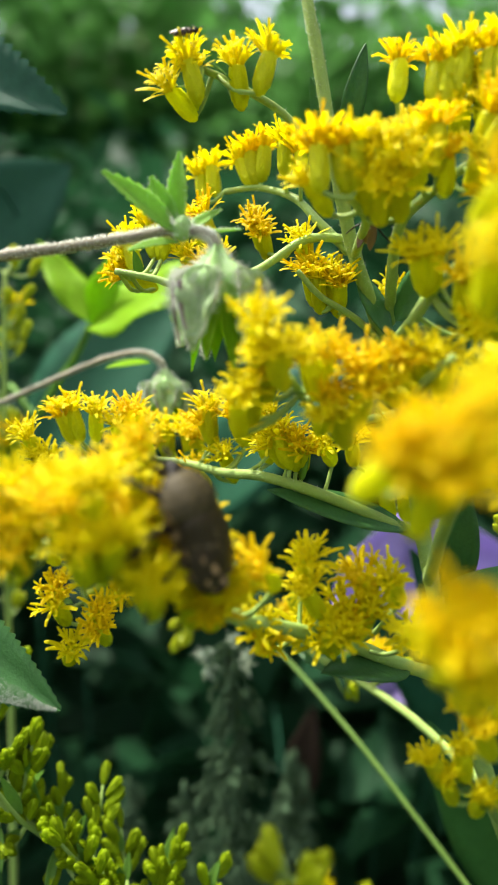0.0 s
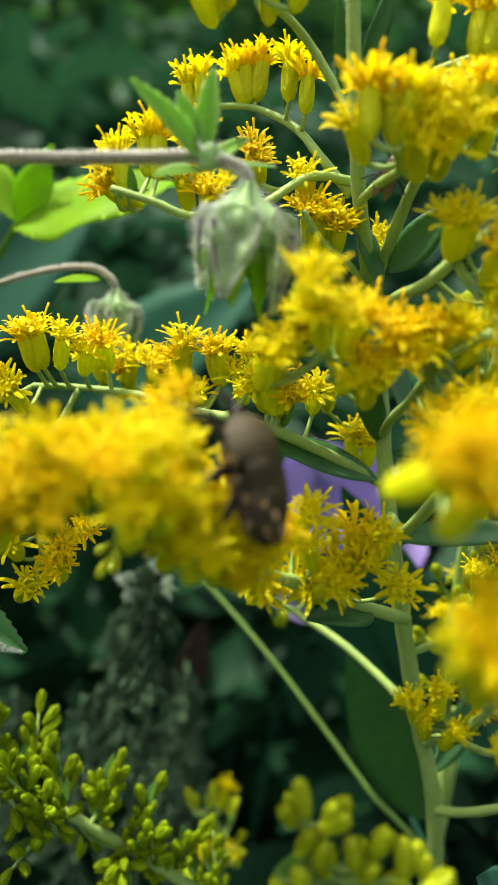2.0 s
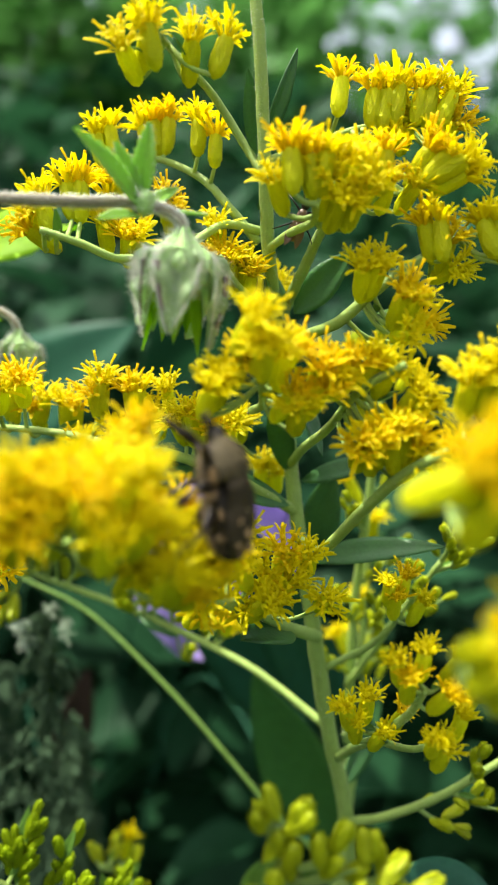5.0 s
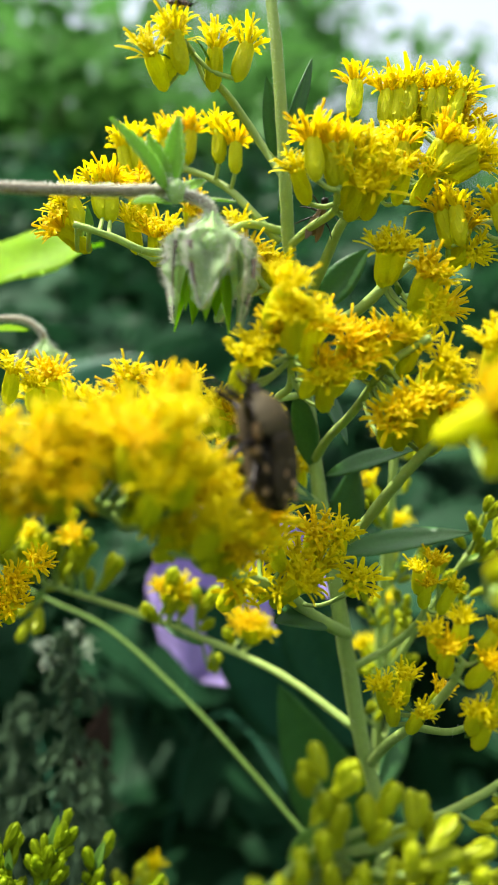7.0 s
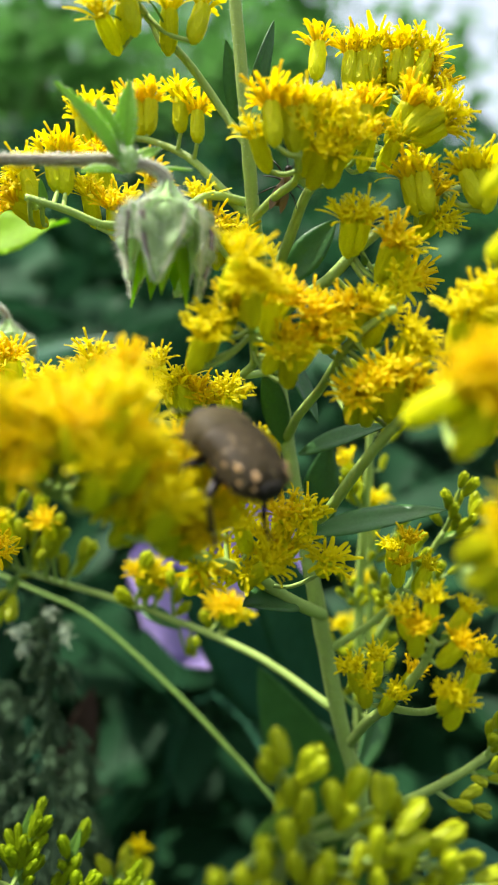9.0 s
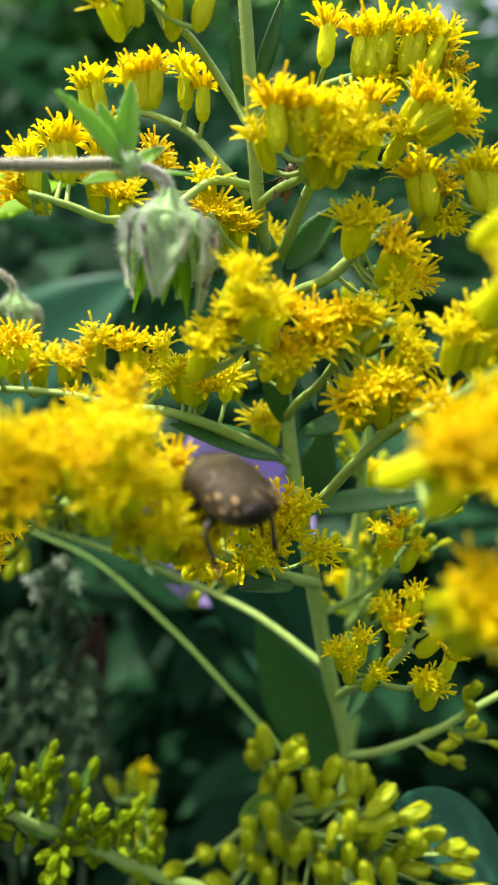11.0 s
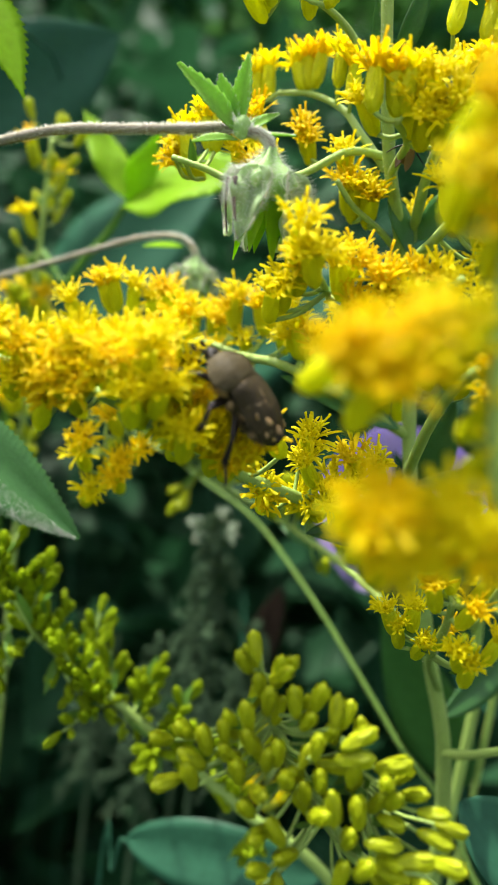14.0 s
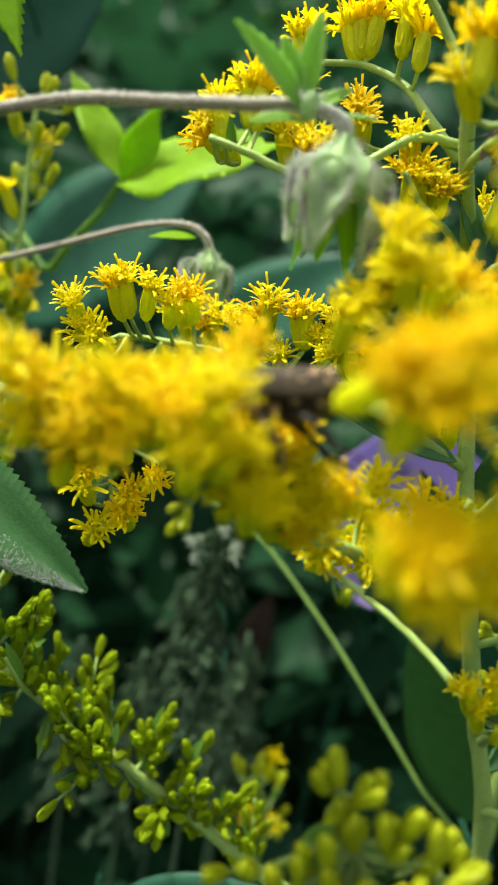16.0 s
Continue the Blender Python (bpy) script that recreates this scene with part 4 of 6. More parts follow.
def budding_goldenrods():
    g = thing("goldenrod", 60, 20, 0, "goldenrod with closed yellow-green flower buds", "wildflower", "goldenrods")
    b = branch(g, [(60, 20, -40), (56, 26, 400), (46, 36, 760), (32, 39.7, 824.2), (16.9, 36, 838), (8.1, 36, 849.1), (4, 36, 856.4), (2.5, 35.5, 862)], 1.6, 0.35, 300, "stem")
    c = branch(g, [(20, 38, 835), (17, 37, 845), (13, 36, 853)], 0.5, 0.3, 30)
    for rows in (BUD_LOW, BUD_LOW_B):
        flower_buds(g, rows, b, 0.94, 0.4)
    for rows in (BUD_LOW_C, BUD_LOW_D, BUD_LOW_E):
        flower_buds(g, rows, b + c, 0.94, 0.4)
    leaf(g, (8, 36, 848), (9, 34, 859), (-0.4, -0.8, 0.2), 2.0, LEAF, bend=0.05)
    leaf(g, (10, 37, 846), (16, 33, 851), (-0.2, -0.7, 0.7), 2.4, LEAF, bend=0.1)
    g = thing("goldenrod", 70, 80, 0, "leaning goldenrod branch with small closed green buds", "wildflower", "goldenrods")
    b = branch(g, [(70, 80, -40), (66, 80, 500), (52, 80, 745), (28, 80, 789), (7, 80, 805), (-11, 80, 819), (-29, 80, 832), (-48, 80, 848)], 1.7, 0.5, 260, "stem")
    tw = random.Random(77)
    spine = [p for p in b if p.x < 16 and p.z > 795]
    for k in range(36):
        f = ((k + tw.random()) / 36) ** 0.65
        c = spine[int(f * (len(spine) - 1))]
        up = 1 if k % 3 else -0.75
        way = Vector((tw.uniform(-0.6, 0.5), tw.uniform(-0.7, 0.7), up * tw.uniform(0.5, 1.0))).normalized()
        n = tw.uniform(6, 14) * (0.7 + 0.5 * f) * (1.0 if up > 0 else 0.8)
        bud_twig(g, c, c + way * n, tw.randint(7, 12), tw.uniform(0.75, 1.05))
        foot = c + way * n * tw.uniform(0.1, 0.7)
        tip = foot + (way + Vector((tw.uniform(-0.8, 0.8), tw.uniform(-0.5, 0.5), 0.3))).normalized() * tw.uniform(3.5, 7)
        leaf(g, foot, tip, (tw.uniform(-0.5, 0.5), -0.7, 0.5), tw.uniform(1.1, 1.8), LEAFLET, bend=0.1, segs=8)
    g = thing("goldenrod", 70, 84, 0, "slender leaning green goldenrod stem behind the flowers", "wildflower", "goldenrods")
    branch(g, [(74, 76, -40), (72, 76, 500), (66, 78, 745), (53, 87, 795), (38.6, 97.4, 811.1), (28.8, 104.7, 822.2), (19.2, 112.9, 832.2), (5.2, 125.3, 843.9), (-7.6, 133.5, 849.3), (-30, 148, 858)], 0.66, 0.38, 60, "stem", "", SHADED_STEM)
    g = thing("goldenrod", 60, 100, 0, "second goldenrod stem with green buds and leaves", "wildflower", "goldenrods")
    b = branch(g, [(60, 100, -40), (54, 96, 500), (50, 90, 800), (47.7, 89.5, 831.9), (44.3, 87.3, 856.5), (42.2, 84.2, 875.6), (40.9, 82.4, 887.5), (40, 81, 905)], 1.25, 0.5, 100, "stem")
    branch(g, [(45.3, 88, 842.5), (44.4, 76.5, 859), (44.7, 66.5, 873.8)], 0.7, 0.4, 40)
    for foot, tip in (((44.5, 78, 857), (39, 75, 864)), ((44.4, 75, 861), (49, 70, 866)), ((44.5, 72, 865), (40, 68, 872)), ((44.7, 68, 871.5), (48, 63, 877)), ((44.7, 66.5, 873.8), (43, 62, 881)),
                      ((46, 88.5, 845), (38, 85, 851)), ((44.5, 87.5, 855), (38.5, 84, 862)), ((43.5, 86, 863), (48, 82, 871)), ((47, 89, 836), (40, 85, 842)), ((42.5, 84.6, 873), (37, 82, 879))):
        bud_twig(g, foot, tip, 8, 0.8, BUDS)


budding_goldenrods()


def near_goldenrod():
    g = thing("goldenrod", 40, -10, 0, "goldenrod in bloom swaying close to the camera, out of focus", "wildflower", "goldenrods")
    b = branch(g, [(40, -10, -40), (75, -6, 500), (60, 6, 800), (30, 14, 862), (19, 16.8, 877.5), (13.6, 19.8, 889.6), (12.2, 21.6, 901), (11.3, 22.5, 909), (10, 25.4, 920.6)], 1.0, 0.45, 60, "stem")
    b += branch(g, [(12.6, 21.4, 899), (10.5, 26, 896.5), (7.5, 27.5, 895), (5, 27, 894)], 0.4, 0.3, 20)
    b += branch(g, [(16.6, 18, 882), (13.5, 24, 882), (9, 25.5, 881), (6.5, 25, 881)], 0.4, 0.3, 20)
    for rows in (NEAR_LOW, NEAR_MID, NEAR_TOP):
        flower_heads(g, rows, b)
    return g


NEAR = near_goldenrod()


# ---- small insects ----
def small_insect(name, label, x, y, z, way, up, length, long_wings, legs):
    """A small insect: body in three parts, wings folded on its back, thin legs."""
    an = thing(name, x, y, z, label, "insect", "small insects")
    an.matrix_basis = oriented((x, y, z), way, up)
    one = Matrix.Identity(4)
    k = length
    part("abdomen", ellipsoid(bmesh.new(), (0, -0.28 * k, 0.14 * k), (0.15 * k, 0.32 * k, 0.13 * k), 12, 8), INSECT, an, m=one)
    part("thorax", ellipsoid(bmesh.new(), (0, 0.12 * k, 0.15 * k), (0.14 * k, 0.17 * k, 0.13 * k), 12, 8), INSECT, an, m=one)
    part("head", ellipsoid(bmesh.new(), (0, 0.36 * k, 0.13 * k), (0.11 * k, 0.11 * k, 0.1 * k), 10, 8), DARKSHELL, an, m=one)
    if long_wings:
        for s in (-1, 1):
            w = part("wing", blade(0.95 * k, 0.26 * k, fold=0.1, bend=0.02, waist=0.6, segs=8, thick=0.03), INSECT, an)
            w.matrix_basis = oriented((s * 0.05 * k, 0.2 * k, 0.29 * k), (s * 0.12, -1, -0.05), (s * 0.5, 0, 1))
    for s in (-1, 1):
        for q in range(3):
            bm = bmesh.new()
            y0 = (0.2 - 0.14 * q) * k
            tube(bm, [(s * 0.08 * k, y0, 0.1 * k), (s * legs * 0.45 * k, y0 + (0.15 - 0.15 * q) * k, 0.3 * k), (s * legs * 0.8 * k, y0 + (0.3 - 0.35 * q) * k, -0.05 * k)], 0.03 * k, 0.015 * k, 5, 3)
            part("leg", bm, LEG, an, m=one)
        bm = bmesh.new()
        tube(bm, [(s * 0.05 * k, 0.45 * k, 0.16 * k), (s * 0.15 * k, 0.62 * k, 0.22 * k), (s * 0.22 * k, 0.8 * k, 0.2 * k)], 0.014 * k, 0.008 * k, 5, 3)
        part("antenna", bm, LEG, an, m=one)


# ---- the beetle ----
def ellipsoid(bm, centre, radii, u=20, v=14, cut=None):
    m = Matrix.Translation(Vector(centre) * MM) @ Matrix.Diagonal((*[r * MM for r in radii], 1))
    bmesh.ops.create_uvsphere(bm, u_segments=u, v_segments=v, radius=1, matrix=m)
    return bm


def loft(bm, rings, close=True):
    """A skin over rings of points in millimetres."""
    made = [[bm.verts.new(Vector(p) * MM) for p in ring] for ring in rings]
    for a, b in zip(made, made[1:]):
        for k in range(len(a) - 1):
            bm.faces.new((a[k], a[k + 1], b[k + 1], b[k]))
    if close:
        bm.faces.new(made[0][::-1])
        bm.faces.new(made[-1])
    return bm


def between(table, y):
    """The values of a table of (y, value, value...) rows, falling in y, at y."""
    for a, b in zip(table, table[1:]):
        if a[0] >= y >= b[0]:
            f = (a[0] - y) / (a[0] - b[0])
            f = f * f * (3 - 2 * f) * 0.4 + f * 0.6
            return [u + (v - u) * f for u, v in zip(a[1:], b[1:])]
    return table[-1][1:] if y < table[-1][0] else table[0][1:]


# y, half width, height of the back, height of the edge
CASE = ((1.9, 3.1, 4.3, 2.4), (1.6, 3.5, 4.45, 2.2), (1.0, 3.62, 4.55, 2.1), (0.2, 3.55, 4.65, 1.9), (-0.6, 3.42, 4.65, 1.8), (-2.0, 3.5, 4.5, 1.5), (-3.5, 3.3, 4.1, 1.5), (-4.5, 2.8, 3.5, 1.5), (-5.2, 1.8, 2.7, 1.4))
SHIELD = ((5.5, 1.64, 3.0, 1.6), (4.8, 2.51, 3.8, 1.3), (4.0, 3.16, 4.35, 1.1), (3.0, 3.56, 4.6, 1.2), (2.1, 3.6, 4.55, 1.5), (1.7, 3.5, 4.48, 1.8))


def back_point(table, y, a, s):
    """A point of the beetle's back: a runs from the middle line (0) to the side edge (1)."""
    half, top, edge = between(table, y)
    q = a * math.pi / 2
    return Vector((s * half * math.sin(q) ** 0.9, y, edge + (top - edge) * math.cos(q) ** 0.62))


def beetle():
    """A stout hairy flower beetle: forward +y, up +z, its belly's middle at the origin."""
    bt = thing("beetle", -4.6, 40, 887.7, "stout grey-brown flower beetle with tan flecks on goldenrod heads", "beetle")
    one = Matrix.Identity(4)
    bm = ellipsoid(bmesh.new(), (0, -1.6, 1.8), (2.75, 3.9, 1.75))
    ellipsoid(bm, (0, 2.6, 1.9), (2.6, 2.5, 1.7))
    belly = part("belly", bm, DARKSHELL, bt, "dark hairy underside", one)
    rng = random.Random(5)
    for s in (-1, 1):
        for y, z, w, h in ((2.2, 1.2, 0.85, 0.45), (0.5, 0.8, 0.5, 0.6), (-1.3, 1.35, 0.65, 0.3), (-3.3, 1.0, 0.45, 0.5)):
            q = math.sqrt(max(0.05, 1 - ((y - (2.6 if y > 0.8 else -1.6)) / (2.5 if y > 0.8 else 3.9)) ** 2)) * 0.93
            part("flank_patch", ellipsoid(bmesh.new(), (s * 2.6 * q, y, z), (0.25, w, h), 9, 6), SPOT, belly, "patch of tan scales", one)
    for s in (-1, 1):
        bm = bmesh.new()
        rings = []
        for i in range(22):
            y = 1.9 - 7.1 * (i / 21) ** 1.05
            ring = [back_point(CASE, y, k / 12, s) + Vector((s * 0.03, 0, 0.05 * math.cos(k * 2.2) if 0 < k < 9 else 0)) for k in range(13)]
            rings.append(ring if s < 0 else ring[::-1])
        loft(bm, rings, False)
        shell = part("wing_case", bm, MOTTLED, bt, "grey-brown wing case flecked with tan", one)
        for y, a, w, h in ((-4.2, 0.45, 0.85, 0.4), (-3.0, 0.66, 0.75, 0.3), (-4.7, 0.75, 0.4, 0.22), (-2.0, 0.8, 0.4, 0.16), (-1.2, 0.5, 0.2, 0.1), (-3.9, 0.92, 0.5, 0.2)):
            y, a = y + rng.uniform(-0.15, 0.15), a + rng.uniform(-0.05, 0.05)
            c = back_point(CASE, y, a, s)
            out = (c - Vector((0, y, 2.6))).normalized()
            bm = ellipsoid(bmesh.new(), (0, 0, 0), (w, h, 0.09), 9, 6)
            bmesh.ops.transform(bm, matrix=Matrix.Translation(c * MM) @ frame_of(out, rng.uniform(-0.4, 0.4)), verts=bm.verts)
            part("spot", bm, SPOT, shell, m=one)
    bm = bmesh.new()
    rings = []
    for i in range(15):
        y = 1.7 + 3.8 * i / 14
        half_ring = [back_point(SHIELD, y, k / 10, 1) for k in range(11)]
        rings.append([Vector((-p.x, p.y, p.z)) for p in half_ring[:0:-1]] + half_ring)
    loft(bm, rings)
    part("pronotum", bm, SHELL, bt, "dull downy grey-brown shield behind the head", one)
    bm = loft(bmesh.new(), [[Vector((x * w, y, 4.52 - 0.1 * x * x * w)) for x in (-1, -0.5, 0, 0.5, 1)] for y, w in ((2.0, 0.85), (1.5, 0.75), (0.9, 0.35), (0.5, 0.04))], False)
    part("scutellum", bm, SHELL, bt, m=one)
    bm = ellipsoid(bmesh.new(), (0, -5.1, 2.1), (1.7, 0.7, 1.1), 14, 10)
    part("tail_plate", bm, DARKSHELL, bt, m=one)
    bm = ellipsoid(bmesh.new(), (0, 5.6, 2.05), (1.15, 0.95, 0.85), 16, 12)
    loft(bm, [[Vector((x * w, y, z - 0.12 * x * x)) for x in (-1, -0.5, 0, 0.5, 1)] + [Vector((x * w, y, z - 0.5)) for x in (1, 0, -1)] for y, w, z in ((5.7, 0.95, 2.55), (6.3, 0.9, 2.1), (6.75, 0.85, 1.6))])
    head = part("head", bm, DARKSHELL, bt, "small dark head bent down", one)
    for s in (-1, 1):
        part("eye", ellipsoid(bmesh.new(), (s * 1.15, 5.5, 2.1), (0.36, 0.4, 0.4), 10, 8), LEG, head, m=one)
        bm = bmesh.new()
        tube(bm, [(s * 0.95, 6.2, 1.9), (s * 1.5, 6.8, 1.8), (s * 1.9, 7.1, 1.5)], 0.1, 0.09, 6, 3)
        ellipsoid(bm, (s * 2.05, 7.3, 1.4), (0.24, 0.5, 0.2), 8, 6)
        part("antenna", bm, LEG, head, m=one)
        for p in (((1.5, 3.7, 0.9), (3.3, 4.9, 0.5), (3.5, 6.4, -0.9), (3.9, 7.6, -2.0)),
                  ((1.9, 1.3, 0.6), (4.0, 1.6, -0.3), (4.3, 0.4, -2.5), (4.8, 0.5, -4.2)),
                  ((1.7, -0.9, 0.6), (3.7, -2.2, -0.5), (3.3, -3.9, -2.9), (3.4, -5.6, -4.0))):
            p = [Vector((s * x, y, z)) for x, y, z in p]
            bm = bmesh.new()
            tube(bm, [p[0], p[0].lerp(p[1], 0.5), p[1]], 0.62, 0.38, 8, 3, flat=0.7)
            leg = part("leg", bm, LEG, bt, m=one)
            bm = bmesh.new()
            tube(bm, [p[1], p[1].lerp(p[2], 0.5), p[2]], 0.26, 0.46, 8, 3, flat=0.7)
            for f in (0.4, 0.62, 0.85, 0.97):
                hair(bm, p[1].lerp(p[2], f), Vector((s * 0.7, 0.5 * (f - 0.6), -0.5)), 0.75, 0.12)
            part("shin", bm, LEG, leg, m=one)
            bm = bmesh.new()
            for k in range(5):
                a, b = p[2].lerp(p[3], k / 5), p[2].lerp(p[3], (k + 0.9) / 5)
                tube(bm, [a, a.lerp(b, 0.5), b], 0.13, 0.2, 6, 2)
            for d in (-0.3, 0.3):
                hair(bm, p[3], (p[3] - p[2]).normalized() + Vector((d, d * 0.6, -0.5)), 0.6, 0.07)
            part("foot", bm, LEG, leg, m=one)
    bm = bmesh.new()
    rng = random.Random(8)
    for _ in range(2600):
        a, y = rng.uniform(math.pi * 0.97, math.pi * 2.03), rng.uniform(-5.2, 5.0)
        w, h, c, r = (2.6, 1.7, 2.6, 2.5) if y > 0.8 else (2.75, 1.75, -1.6, 3.9)
        q = math.sqrt(max(0.03, 1 - ((y - c) / r) ** 2))
        d = Vector((math.cos(a), rng.uniform(-0.6, 0.3), math.sin(a)))
        hair(bm, Vector((math.cos(a) * w * q, y, 1.85 + math.sin(a) * h * q)), d, rng.uniform(0.3, 0.8), 0.022)
    for _ in range(900):
        y, a, s = rng.uniform(2.1, 5.2), rng.uniform(0.0, 1.0), rng.choice((-1, 1))
        c = back_point(SHIELD, y, a, s)
        hair(bm, c, (c - Vector((0, y, 2.2))).normalized() + Vector((0, -0.9, 0)), rng.uniform(0.2, 0.42), 0.016)
    part("fuzz", bm, FUZZ, bt, "tan hairs along the sides", one)
    return bt


BEETLE = beetle()
small_insect("small_bug", "tiny brown bug resting on top of a flower head", -6.8, 63.5, 938.5, (1, -0.2, 0.1), (0, -0.3, 1), 2.6, True, 0.6)
small_insect("plant_bug", "slim brown bug hanging under a flower cluster", 14.4, 66.3, 919.4, (0.15, -0.3, 0.9), (-0.3, -0.9, -0.2), 4.8, True, 0.7)
small_insect("ant", "tiny dark ant on the yellow florets", 8.4, 56.6, 903.4, (0.3, -0.2, 0.9), (0.2, -0.95, 0.1), 2.8, False, 1.0)
small_insect("ant", "tiny dark ant on the yellow florets", 37.5, 48, 899, (0.9, -0.2, -0.3), (0.2, -0.9, 0.4), 2.6, False, 1.0)


# ---- the nodding hairy buds ----
def nodding_bud(x, y, z, scale, yaw, label):
    """A nodding flower bud: slim downy cup, five long sepals with outturned hairy margins, bright bractlets below; hung at its neck."""
    nb = thing("nodding_bud", x, y, z, label, "flower bud", "nodding buds")
    nb.matrix_basis = nb.matrix_basis @ Matrix.Rotation(yaw, 4, "Z") @ Matrix.Scale(scale, 4)
    inv = Matrix.Identity(4)
    rng = random.Random(4)
    bm = bmesh.new()
    prof = [(0.6, 0.4), (0.9, -0.5), (1.6, -1.4), (2.6, -2.2), (3.4, -3.1), (3.8, -4.0), (3.1, -5.0), (2.0, -6.0)]
    lathe(bm, prof, 50, ridge=0.26, ridges=5)
    cup = part("calyx", bm, CALYX, nb, "pale downy green calyx", inv)
    bm = bmesh.new()
    for _ in range(1700):
        f = rng.random() ** 0.6 * (len(prof) - 1.01)
        i = int(f)
        w = prof[i][0] + (prof[i + 1][0] - prof[i][0]) * (f - i)
        zz = prof[i][1] + (prof[i + 1][1] - prof[i][1]) * (f - i)
        a = rng.uniform(0, 2 * math.pi)
        o = Vector((math.cos(a), math.sin(a), 0))
        hair(bm, o * w * (1 + 0.26 * math.cos(5 * a)) + Vector((0, 0, zz)), o + Vector((rng.uniform(-0.4, 0.4), rng.uniform(-0.4, 0.4), rng.uniform(-0.6, 0.3))), rng.uniform(0.6, 1.9), 0.026)
    part("hairs", bm, HAIR, cup, "", inv)
    for k in range(5):
        a = 2 * math.pi * k / 5
        o = Vector((math.cos(a), math.sin(a), 0))
        long_, bend, wide = 9.6 + 1.2 * math.sin(k * 2.1), 0.12 - 0.16 * (k % 2), 4.3 + 0.5 * math.cos(k * 1.9)
        s = part("sepal", blade(long_, wide, fold=0.55, bend=bend, waist=0.24, segs=20, thick=0.22, point=0.9, wave=1.6, seed=k), SEPAL, nb, "downy green pointed sepal streaked with purple")
        s.matrix_basis = oriented(o * 3.3 + Vector((0, 0, -2.4)), Vector((0.12 * math.sin(k * 3), 0.1 * math.cos(k * 2), -1)) + o * (0.22 + 0.12 * (k % 2)), o)
        bm = bmesh.new()
        for q in range(1100):
            f = rng.uniform(0.03, 0.99)
            c = rng.choice((-1, 1)) * (rng.uniform(0.85, 1.0) if q % 4 else rng.random())
            w = wide / 2 * math.sin(math.pi * f ** 0.486) ** 0.9
            root = Vector((c * w, long_ * f, abs(c) * w * 0.55 - bend * long_ * f * f))
            hair(bm, root, Vector((c * 0.8 + rng.uniform(-0.5, 0.5), rng.uniform(-0.3, 0.8), rng.uniform(0.1, 1.2))), rng.uniform(0.4, 1.35) * (1.4 if f < 0.55 else 0.7), 0.028)
        part("hair", bm, HAIR, s, "", inv)
        for side in (1,) if k % 2 else (-1,):
            bm = bmesh.new()
            rim = []
            for q in range(9):
                f = 0.22 + 0.74 * q / 8
                w = wide / 2 * math.sin(math.pi * f ** 0.486) ** 0.9 * 0.94
                rim.append((side * w, long_ * f, w * 0.55 - bend * long_ * f * f + 0.05))
            tube(bm, rim, 0.42, 0.14, 6, 3, 0.4, 0.5)
            part("margin", bm, MARGIN, s, "purple-brown sepal margin", inv)
    for k in range(7):
        a = 2 * math.pi * k / 7 + 0.2
        o = Vector((math.cos(a), math.sin(a), 0))
        s = part("bractlet", blade(6.4 + 1.2 * (k % 3), 2.4, fold=0.3, bend=-0.03, waist=0.35, segs=12, point=1.1), BRIGHTLEAF, nb, "bright green pointed bractlet")
        s.matrix_basis = oriented(o * 1.7 + Vector((0, 0, -5.2)), Vector((0, 0, -1)) + o * 0.2, o)
    return nb


